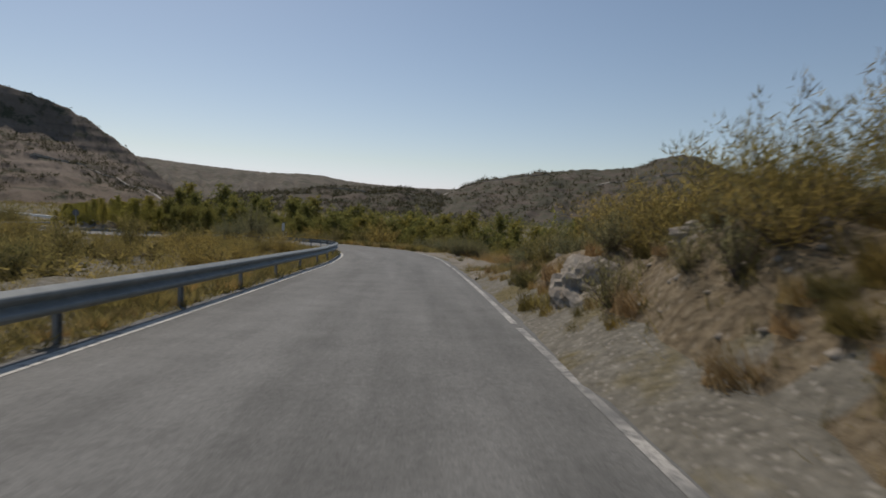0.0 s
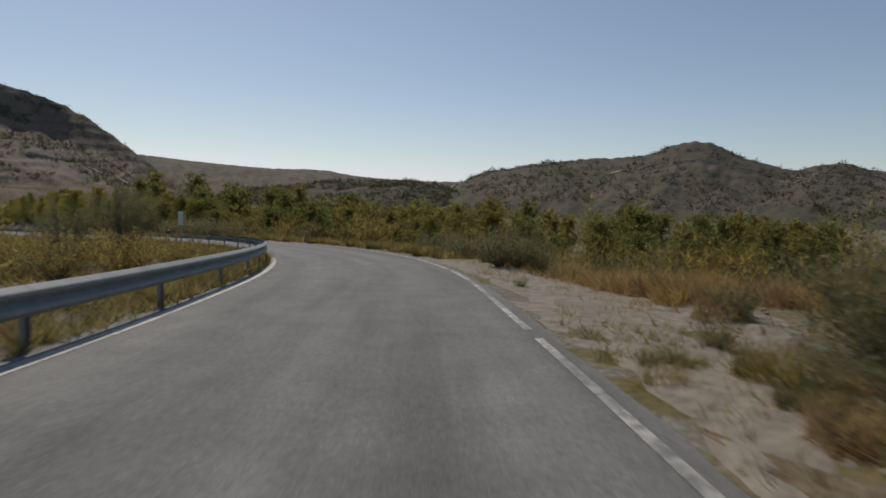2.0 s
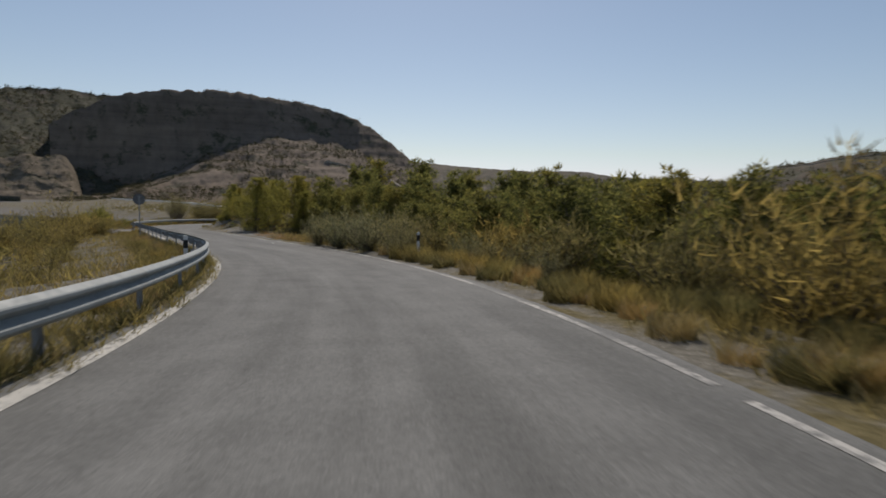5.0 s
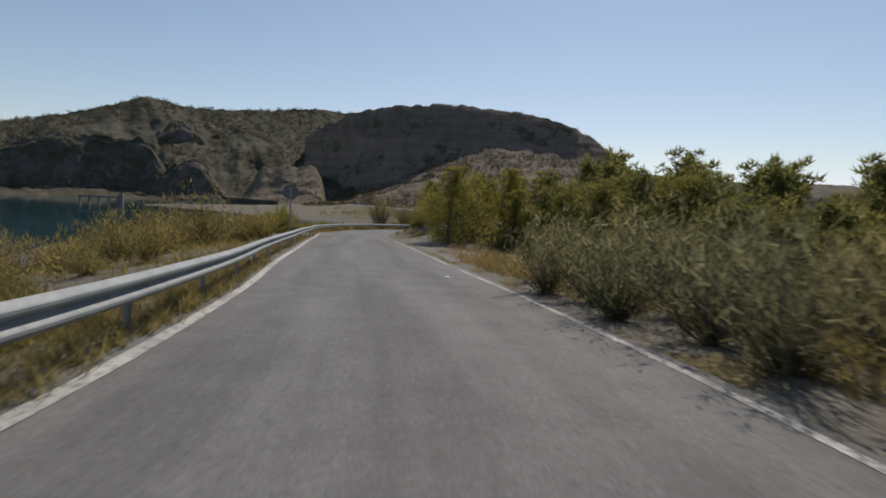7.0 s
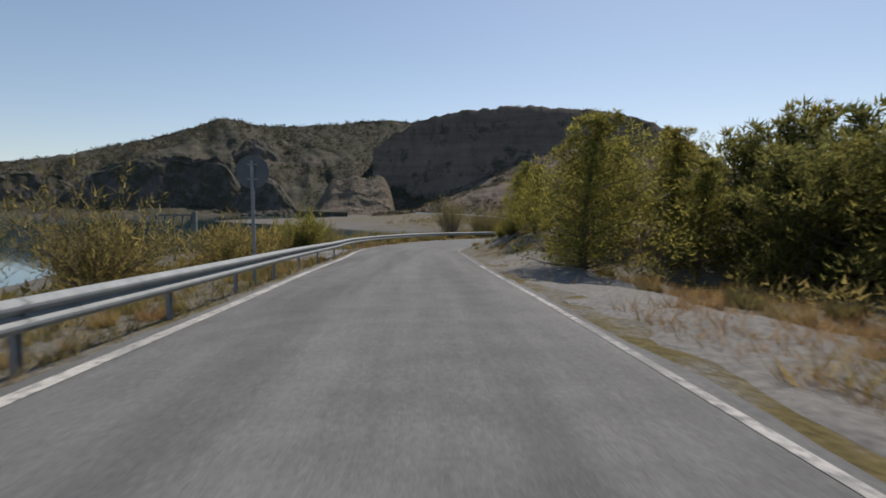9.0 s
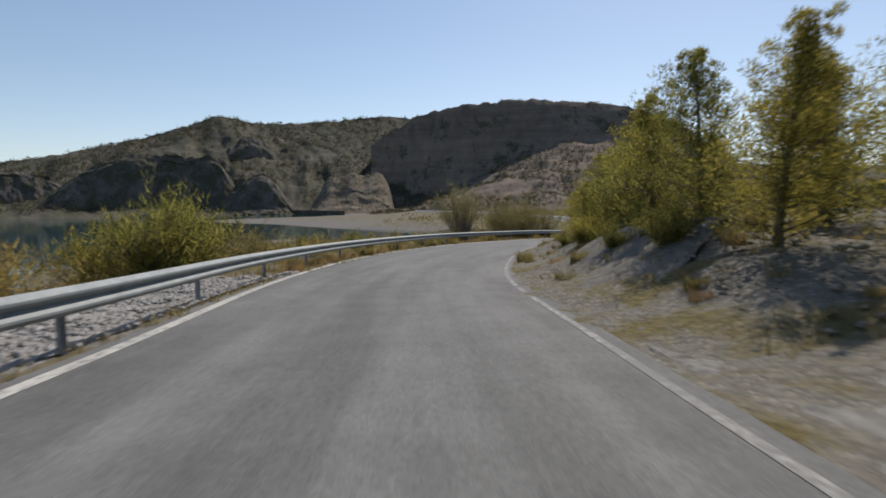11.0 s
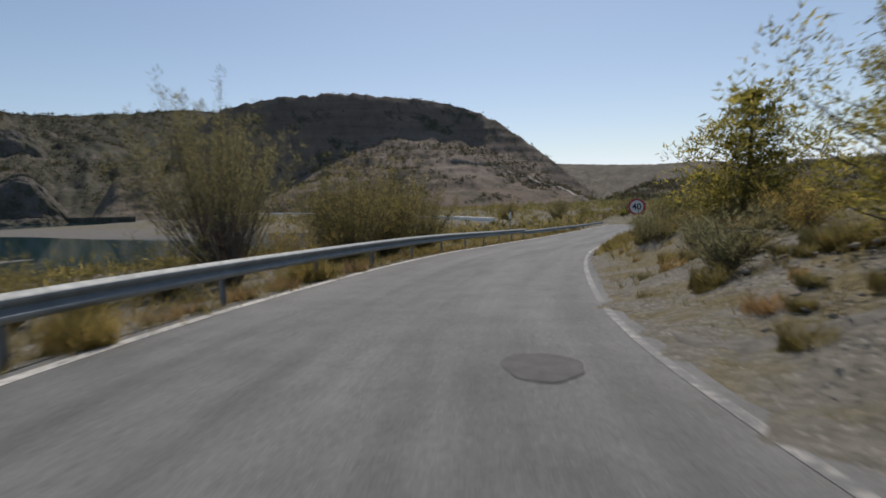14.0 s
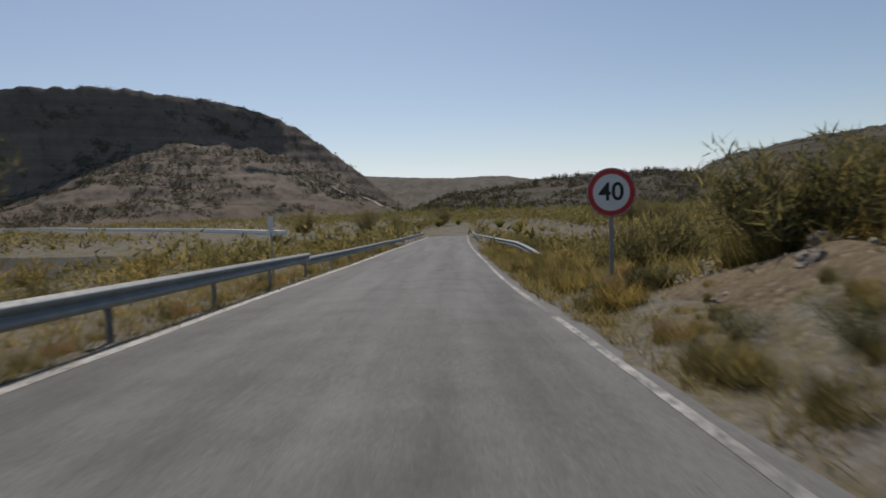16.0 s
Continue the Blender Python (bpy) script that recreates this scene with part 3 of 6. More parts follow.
def shoulder(name, side, label):
    """Earth that meets the edge of the asphalt and runs out onto the land."""
    ss = np.arange(-23.0, 234.0, 0.5)
    rows = []
    for s in ss:
        w = float(half_w(s))
        for l, dz in ((0.06, -0.05), (0.16, -0.022), (0.30, -0.014), (0.50, -0.02)):
            rows.append(on_road(s, side * (w + l), dz + 0.012 * float(vnoise(np.array([s * 1.7]), np.array([l * 9.0]), 51)[0])))
        for l, dz in ((0.85, 0.02), (1.25, -0.06)):
            q = on_road(s, side * (w + l))
            rows.append(Vector((q.x, q.y, land_z(q.x, q.y) + dz)))
    f = grid_faces(len(ss), 6)
    return tagged(new(name, mesh_of(name, np.array(rows), f[:, ::-1] if side > 0 else f, EARTH, True)), label, "ground", kind="structure")


shoulder("shoulder_right", 1, "strip of dusty earth along the asphalt edge")
shoulder("shoulder_left", -1, "strip of dusty earth along the asphalt edge")
verge_sheet("clay_bank", 104.5, 137.0, 3.3, 8.0, CLAY, "grey dusty clay of the low bank")
verge_sheet("bare_bank", 155.5, 164.5, 4.5, 6.6, SOIL, "bare pale soil of the low bank")
verge_sheet("cut_bank", 0.5, 20.0, 2.85, 5.6, SOIL, "tan crumbling soil of the roadside cut")


# ---- hills ----
def ridge(name, crest, foot, depth, profile, material, label, back=300.0, n=260, rows=70, rough=6.0, seed=1, gully=0.6, toward=(-40, 70), bench=0.0, lift=1.0, fine=0.0):
    """A hill: crest points (x, y, z), falling to the height foot over depth metres towards the given place. profile(u, v): height left, from 1 to 0."""
    c = np.array(crest, float)
    c[:, 2] = foot + (c[:, 2] - foot) * lift
    key = np.r_[0, np.cumsum(np.hypot(*np.diff(c[:, :2], axis=0).T))]
    t = np.linspace(0, key[-1], n)
    cr = spline(t, key, c)
    u = t / key[-1]
    way = np.array(toward) - cr[:, :2]
    way /= np.hypot(way[:, 0], way[:, 1])[:, None]
    v = np.linspace(0, 1, rows)**1.25
    U, V = np.meshgrid(u, v, indexing="ij")
    T = U * key[-1]
    h = profile(U, V)
    w = np.clip(np.sin(np.pi * np.clip(V, 0, 1)), 0, 1)**0.5
    dep = depth(U) if callable(depth) else depth
    out = V * dep + w * rough * 2.2 * (fbm(T / 60.0, V * 2.0, 4, seed) * gully + 0.35 * fbm(T / 14.0, V * 9.0, 3, seed + 5) + 0.30 * fbm(T / 22.0, V * 1.2, 4, seed + 7))
    z = foot + (cr[:, 2][:, None] - foot) * h + w * rough * 0.55 * fbm(T / 26.0, V * 6.0, 4, seed + 9)
    z += (1 - step01(0.0, 0.10, V)) * 1.6 * fbm(T / 9.0, V * 3.0, 3, seed + 17)
    if fine:
        out = out + fine * (0.25 + w) * fbm(T / 7.0, V * 14.0, 4, seed + 21)
        z += fine * 0.8 * fbm(T / 6.0, V * 10.0, 4, seed + 25) * (h > 0.05)
    if bench:
        z += w * bench * (np.abs(((z * 0.09 + 0.6 * fbm(T / 90.0, V, 2, seed + 3)) % 1) - 0.5) - 0.25) * 6
    x = cr[:, 0][:, None] + way[:, 0][:, None] * out
    y = cr[:, 1][:, None] + way[:, 1][:, None] * out
    vb = np.linspace(1, 0.08, 12)
    xb = cr[:, 0][:, None] - way[:, 0][:, None] * back * vb
    yb = cr[:, 1][:, None] - way[:, 1][:, None] * back * vb
    zb = foot + (cr[:, 2][:, None] - foot) * (1 - vb**1.6)[None, :]
    x, y, z = (np.concatenate(p, 1) for p in ((xb, x), (yb, y), (zb, z)))
    ob = new(name, mesh_of(name, np.stack([x.ravel(), y.ravel(), z.ravel()], 1), grid_faces(n, rows + 12), material, True))
    tagged(ob, label, "hill", kind="structure")
    return x, y, z


def mesa_shape(U, V):
    cut = 0.16
    low = 0.04 + 0.56 * step01(0.02, 0.55, U) - 0.10 * step01(0.8, 1.0, U)     # height left at the cliff's foot
    cliff = 1 - (1 - low) * step01(0.0, cut, V)**0.8
    talus = low * (1 - np.clip((V - cut) / (1 - cut), 0, 1))**1.25
    return np.where(V < cut, cliff, talus)


def soft_shape(p=1.3):
    return lambda U, V: (1 - V)**p


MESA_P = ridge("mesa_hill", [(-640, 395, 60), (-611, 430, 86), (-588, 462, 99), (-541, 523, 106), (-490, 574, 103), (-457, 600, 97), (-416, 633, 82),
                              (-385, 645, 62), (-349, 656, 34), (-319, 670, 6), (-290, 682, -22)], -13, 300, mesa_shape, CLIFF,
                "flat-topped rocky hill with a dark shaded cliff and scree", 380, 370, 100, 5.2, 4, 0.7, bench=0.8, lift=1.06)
LEFT_P = ridge("left_hill", [(-1180, -250, 30), (-1080, -120, 36), (-1020, -40, 46), (-1025, 66, 63), (-1020, 168, 88), (-1004, 266, 118), (-995, 309, 135),
                    (-975, 376, 127), (-947, 450, 130), (-888, 568, 141), (-850, 640, 132), (-800, 720, 100)], -12, 420, soft_shape(1.15), LAKEHILL,
      "scrub-covered rocky hillside above the lake", 400, 360, 80, 9.0, 11, 0.9, bench=0.3, lift=1.012)
RIGHT_P = ridge("right_hill", [(-40, 985, 6), (10, 971, 30), (49, 970, 47), (101, 965, 58), (215, 946, 73), (302, 921, 80), (354, 902, 99), (380, 891, 100), (431, 867, 76),
                     (490, 834, 58), (530, 809, 67), (572, 778, 54), (620, 740, 59), (720, 640, 85), (820, 480, 70), (900, 250, 50)], -12, 560, soft_shape(1.25), SLOPE,
      "dry terraced hill with dark scrub", 400, 360, 80, 5.5, 23, 0.8, bench=0.35)
ridge("far_plateau", [(-2300, 2100, 190), (-1800, 2430, 180), (-1473, 2635, 171), (-1183, 2778, 148), (-914, 2878, 134), (-643, 2951, 133), (-533, 2973, 116), (-313, 3005, 100),
                      (33, 3021, 97), (500, 3000, 120), (1000, 2900, 110)], -14, 1900, soft_shape(1.5), FARHILL,
      "low brown plateau in the far distance", 900, 260, 60, 26.0, 31, 0.8)


def wall_strip(name, pts, height, width, material, label, category):
    v, f = [], []
    pts = [Vector(q) for q in pts]
    for k, q in enumerate(pts):
        d = (pts[min(k + 1, len(pts) - 1)] - pts[max(k - 1, 0)]).normalized()
        n = Vector((d.y, -d.x, 0)) * width / 2
        v += [q - n - Vector((0, 0, 1.5)), q + n - Vector((0, 0, 1.5)), q + n + Vector((0, 0, height)), q - n + Vector((0, 0, height))]
    for k in range(len(pts) - 1):
        for j in range(4):
            a, b = 4 * k + j, 4 * k + (j + 1) % 4
            f.append((a, b, b + 4, a + 4))
    f += [(3, 2, 1, 0), tuple(4 * (len(pts) - 1) + j for j in range(4))]
    return tagged(new(name, mesh_of(name, v, f, material)), label, category, kind="structure")


def eased(pts, n=40):
    a = np.array(pts, float)
    key = np.r_[0, np.cumsum(np.hypot(*np.diff(a[:, :2], axis=0).T))]
    return [tuple(q) for q in spline(np.linspace(0, key[-1], n), key, a)]


GORGE_P = ridge("gorge_hill", [(-312, 690, -13), (-292, 694, -6), (-275, 698, 2), (-250, 704, 8), (-225, 712, 9), (-190, 720, 14), (-145, 730, 21), (-90, 735, 22), (-38, 733, 22), (0, 735, 14), (40, 735, -12)], -13, 240,
      soft_shape(1.1), SLOPE, "brown rounded hill behind the end of the road", 200, 200, 60, 5.0, 67, 0.8, bench=0.3)


def track(name, P, pairs, width, label):
    """A dirt track over a hill: pairs of shares along and down the slope."""
    x, y, z = P
    a = np.array(eased([(u * (x.shape[0] - 1), 12 + v * (x.shape[1] - 13), 0) for u, v in pairs], 70))
    i, j = np.clip(a[:, 0], 0, x.shape[0] - 1.01), np.clip(a[:, 1], 0, x.shape[1] - 1.01)
    i0, j0 = i.astype(int), j.astype(int)
    fi, fj = i - i0, j - j0
    q = [sum(g[i0 + p, j0 + r] * (fi if p else 1 - fi) * (fj if r else 1 - fj) for p in (0, 1) for r in (0, 1)) for g in (x, y, z)]
    return wall_strip(name, list(zip(*q)), 0.9, width, TRACK, label, "track")


def crag_shape(U, V):
    return np.where(V < 0.16, 1 - 0.10 * (V / 0.16), 0.18 * np.clip((1 - V) / 0.45, 0, 1) + 0.72 * (1 - step01(0.16, 0.55, V)))


def crag(name, crest, foot, seed, label, material=CRAG, depth=46, back=110, near=1.0):
    """A rock mass that stands out of a hillside, with a steep face."""
    mid = np.array((-45.0, 75.0, -4.0))
    crest = [tuple(mid + (np.array(q) - mid) * near) for q in crest[1:-1]]
    crest = [(*crest[0][:2], foot)] + [(q[0], q[1], q[2]) for q in crest] + [(*crest[-1][:2], foot)]
    a, b = np.array(crest[1]) - crest[2], np.array(crest[-2]) - crest[-3]
    crest[0], crest[-1] = tuple(np.r_[crest[0][:2] + a[:2] * 1.1, foot]), tuple(np.r_[crest[-1][:2] + b[:2] * 1.1, foot])
    return ridge(name, crest, foot, depth, crag_shape, material, label, back, 200, 58, 3.2, seed, 0.9, fine=1.3)


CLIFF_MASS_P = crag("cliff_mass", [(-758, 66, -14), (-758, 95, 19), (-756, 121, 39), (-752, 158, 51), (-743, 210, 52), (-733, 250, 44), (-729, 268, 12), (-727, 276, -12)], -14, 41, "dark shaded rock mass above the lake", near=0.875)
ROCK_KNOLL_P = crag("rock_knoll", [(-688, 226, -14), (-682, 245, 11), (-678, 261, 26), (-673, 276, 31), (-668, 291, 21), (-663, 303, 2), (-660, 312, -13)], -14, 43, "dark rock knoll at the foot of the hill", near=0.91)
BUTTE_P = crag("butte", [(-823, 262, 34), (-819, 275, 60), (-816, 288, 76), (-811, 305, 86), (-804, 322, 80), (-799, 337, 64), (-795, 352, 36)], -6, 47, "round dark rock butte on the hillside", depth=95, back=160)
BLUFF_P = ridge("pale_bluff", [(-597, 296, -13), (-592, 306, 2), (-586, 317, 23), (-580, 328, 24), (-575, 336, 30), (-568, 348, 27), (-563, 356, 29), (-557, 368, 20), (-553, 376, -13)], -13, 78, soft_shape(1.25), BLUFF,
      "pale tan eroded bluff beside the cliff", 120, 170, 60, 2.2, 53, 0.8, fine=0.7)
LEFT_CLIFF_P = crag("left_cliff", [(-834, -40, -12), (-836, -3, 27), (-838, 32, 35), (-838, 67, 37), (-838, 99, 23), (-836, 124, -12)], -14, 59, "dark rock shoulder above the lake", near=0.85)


# ---- far shore ----
wall_strip("shore_parapet", eased([(x, y, -8.65) for x, y in FAR_BANK]), 0.6, 0.8, WHITEWASH,
           "low white parapet of a road along the far shore", "wall")
wall_strip("retaining_wall", eased([(-800, 292, -11.0), (-700, 284, -11.0), (-632, 279, -11.0), (-540, 275, -11.0), (-457, 271, -11.0)]), 2.9, 2.5, CRAG, "dark stone retaining wall on the far shore", "wall")

track("hill_track", GORGE_P, [(0.42, 0.10), (0.50, 0.16), (0.56, 0.19), (0.64, 0.24), (0.74, 0.27), (0.80, 0.31)], 5.0, "pale dirt track across the brown hill")
track("hill_track", RIGHT_P, [(0.02, 0.20), (0.08, 0.16), (0.13, 0.13), (0.17, 0.10)], 5.0, "pale dirt track across the terraced hill")
track("hill_track", RIGHT_P, [(0.24, 0.42), (0.28, 0.36), (0.33, 0.40), (0.38, 0.33), (0.44, 0.30), (0.50, 0.22), (0.56, 0.14)], 6.0, "pale dirt track across the terraced hill")
track("hill_track", MESA_P, [(0.62, 0.52), (0.70, 0.50), (0.78, 0.50), (0.86, 0.56), (0.92, 0.66)], 3.0, "pale dirt track across the scree slope")


# ---- guardrails ----
# distance out from the back of the beam, height over its lower edge
W_BEAM = [(0.0, 0.0), (0.010, 0.006), (0.072, 0.046), (0.083, 0.060), (0.083, 0.086), (0.072, 0.100), (0.014, 0.142), (0.004, 0.155), (0.014, 0.168),
          (0.072, 0.210), (0.083, 0.224), (0.083, 0.250), (0.072, 0.264), (0.010, 0.304), (0.0, 0.31)]
W_BEAM = [(u, z + 0.375) for u, z in W_BEAM]


def beam_mesh(s0, s1, lat, side, drop=lambda s: 0.0, lap=0.15):
    ss = np.linspace(s0 - lap, s1 + lap, 10)
    back = [(u - 0.006, z) for u, z in W_BEAM[::-1]]
    ring = W_BEAM + back
    v, k = [], len(ring)
    for s in ss:
        for u, z in ring:
            p = on_road(s, lat(s) - side * u)
            v.append((p.x, p.y, p.z + z - drop(s)))
    faces = []
    for i in range(len(ss) - 1):
        for j in range(k):
            a, b = i * k + j, i * k + (j + 1) % k
            faces.append((a, b, b + k, a + k) if side > 0 else (a, a + k, b + k, b))
    faces += [tuple(range(k)), tuple(range((len(ss) - 1) * k + k - 1, (len(ss) - 1) * k - 1, -1))]
    return mesh_of("beam", v, faces, GALV, False)


def channel_mesh(name, w, d, t, z0, z1, material):
    pts = [(-w / 2, d), (-w / 2, 0), (w / 2, 0), (w / 2, d), (w / 2 - t, d), (w / 2 - t, t), (-w / 2 + t, t), (-w / 2 + t, d)]
    v = [(x, y, z) for z in (z0, z1) for x, y in pts]
    n = len(pts)
    f = [(i, (i + 1) % n, n + (i + 1) % n, n + i) for i in range(n)] + [(0, 1, 6, 7), (1, 2, 5, 6), (2, 3, 4, 5)]
    f += [tuple(n + i for i in q[::-1]) for q in ((0, 1, 6, 7), (1, 2, 5, 6), (2, 3, 4, 5))]
    return mesh_of(name, v, f, material)


def bolt_mesh():
    bm = bmesh.new()
    bmesh.ops.create_cone(bm, cap_ends=True, segments=8, radius1=0.022, radius2=0.014, depth=0.02)
    return bm_mesh("bolt", bm, POST_STEEL)


POST_ME = channel_mesh("post", 0.10, 0.055, 0.008, -0.5, 0.655, POST_STEEL)
SPACER_ME = channel_mesh("spacer", 0.09, 0.13, 0.010, 0.415, 0.635, POST_STEEL)
BOLT_ME = bolt_mesh()


def guardrail(name, stops, lat, side, label, drop=lambda s: 0.0):
    """A rail with a post at each stop along the road. side: 1 for the right-hand side, -1 for the left. lat: the beam's distance from the middle."""
    rail = thing(name, label, "guardrail", kind="structure")
    for s, e in zip(stops[:-1], stops[1:]):
        part("beam", beam_mesh(s, e, lat, side, drop), rail)
        p = on_road(s, lat(s) + side * 0.12)
        yaw = road_yaw(s) + (0 if side > 0 else 180)
        dz = on_road(s).z - drop(s)
        part("post", POST_ME, rail, m=pose(p.x, p.y, dz, 0, 0, yaw - 90 + 180))
        q = on_road(s, lat(s) + side * 0.105)
        part("spacer", SPACER_ME, rail, m=pose(q.x, q.y, dz, 0, 0, yaw - 90))
        q = on_road(s, lat(s) - side * 0.012)
        part("bolt", BOLT_ME, rail, m=pose(q.x, q.y, dz + 0.53, 0, 90, yaw))
    return rail


def left_lat(s):
    return -(half_w(s) + float(np.interp(s, (50, 90), (0.28, 0.36))))


def left_sag(s):
    """How far the left-hand beam hangs under 0.685 m over the asphalt; the road was raised less than its rail further on."""
    return 0.685 - float(np.interp(s, (0, 40, 80, 95, 130, 150, 172), (0.635, 0.665, 0.685, 0.72, 0.745, 0.78, 0.80)))


LEFT_STOPS = [*np.arange(-19.0, 100.5, 3.133), *np.linspace(104.2, 112.4, 3), *np.linspace(116.3, 139.5, 7), *np.linspace(143.2, 172.4, 9)]
guardrail("guardrail_left", LEFT_STOPS, left_lat, -1, "galvanised steel W-beam guardrail on steel posts beside the road", left_sag)
guardrail("guardrail_left_far", np.arange(172.8, 233.0, 4.0), lambda s: left_lat(s) - 0.12, -1, "lower galvanised steel guardrail further down the road", lambda s: 0.02)
guardrail("guardrail_right", np.arange(170.6, 233.0, 4.0), lambda s: half_w(s) + float(np.interp(s, (170, 180, 197, 210, 225), (2.25, 2.0, 1.55, 0.95, 0.75))), 1,
          "galvanised steel guardrail with its end sloping into the ground", lambda s: 0.60 * (1 - float(step01(169.0, 184.0, s))))


# ---- plants ----
def blades(n, height, spread_r, width, lean, rng, seg=2, fan=0.0, base_r=0.05, hmin=0.4):
    """Thin tapering leaves or stems that rise from the base and bend outwards."""
    v, f = [], []
    for _ in range(n):
        a, r = rng.uniform(0, 2 * math.pi), base_r * math.sqrt(rng.random())
        h, le = height * rng.uniform(hmin, 1.0), lean * rng.uniform(0.2, 1.0) + fan * rng.random()
        d = np.array([math.cos(a), math.sin(a), 0.0])
        side = np.array([-d[1], d[0], 0.0])
        b = rng.uniform(0, math.pi)
        side = side * math.cos(b) + d * math.sin(b)
        p0 = np.array([math.cos(a + 2) * r, math.sin(a + 2) * r, 0.0])
        i0 = len(v)
        if seg == 1:
            tip = p0 + d * spread_r * le + np.array([0, 0, h * (1 - 0.18 * le)])
            v += [p0 - side * width * 0.75, p0 + side * width * 0.75, tip]
            f.append((i0, i0 + 1, i0 + 2))
            continue
        for k in range(seg + 1):
            t = k / seg
            p = p0 + d * spread_r * le * t**1.6 + np.array([0, 0, h * t * (1 - 0.18 * le * t)])
            w = width * (1 - 0.85 * t)
            v += [p - side * w, p + side * w]
        for k in range(seg):
            q = i0 + 2 * k
            f.append((q, q + 1, q + 3, q + 2))
    return np.array(v), np.array(f)


def tufts(centres, size, n, rng, flat=0.8, long=2.2, up=0.3, wide=0.42):
    """Small leaf quads scattered round each centre."""
    v, f = [], []
    for c, r in centres:
        for _ in range(n):
            o = np.array([rng.gauss(0, 1), rng.gauss(0, 1), rng.gauss(0, flat)])
            o *= r * rng.random()**0.45 / (np.linalg.norm(o) + 1e-6)
            d = o / (np.linalg.norm(o) + 1e-6) * 0.6 + np.array([rng.gauss(0, 0.5), rng.gauss(0, 0.5), rng.gauss(up, 0.5)])
            d /= np.linalg.norm(d) + 1e-6
            s = np.cross(d, [rng.gauss(0, 1), rng.gauss(0, 1), rng.gauss(0, 1)])
            s /= np.linalg.norm(s) + 1e-6
            k = size * rng.uniform(0.6, 1.3)
            p = np.asarray(c) + o
            i = len(v)
            v += [p - s * k * wide, p + s * k * wide, p + d * k * long]
            f.append((i, i + 1, i + 2))
    return np.array(v), np.array(f)


def tube(points, r0, r1, sides=6):
    v, f = [], []
    pts = [np.asarray(p, float) for p in points]
    for k, p in enumerate(pts):
        d = pts[min(k + 1, len(pts) - 1)] - pts[max(k - 1, 0)]
        d /= np.linalg.norm(d) + 1e-9
        a = np.cross(d, [0.3, 0.9, 0.1])
        a /= np.linalg.norm(a) + 1e-9
        b = np.cross(d, a)
        r = r0 + (r1 - r0) * k / (len(pts) - 1)
        v += [p + (a * math.cos(t) + b * math.sin(t)) * r for t in np.arange(sides) * 2 * math.pi / sides]
    for k in range(len(pts) - 1):
        for j in range(sides):
            q, w = k * sides + j, k * sides + (j + 1) % sides
            f.append((q, w, w + sides, q + sides))
    return np.array(v), np.array(f)


def joined(pieces):
    v, f, n = [], [], 0
    for a, b in pieces:
        v.append(a)
        f.append(b + n)
        n += len(a)
    return np.vstack(v), np.vstack(f)


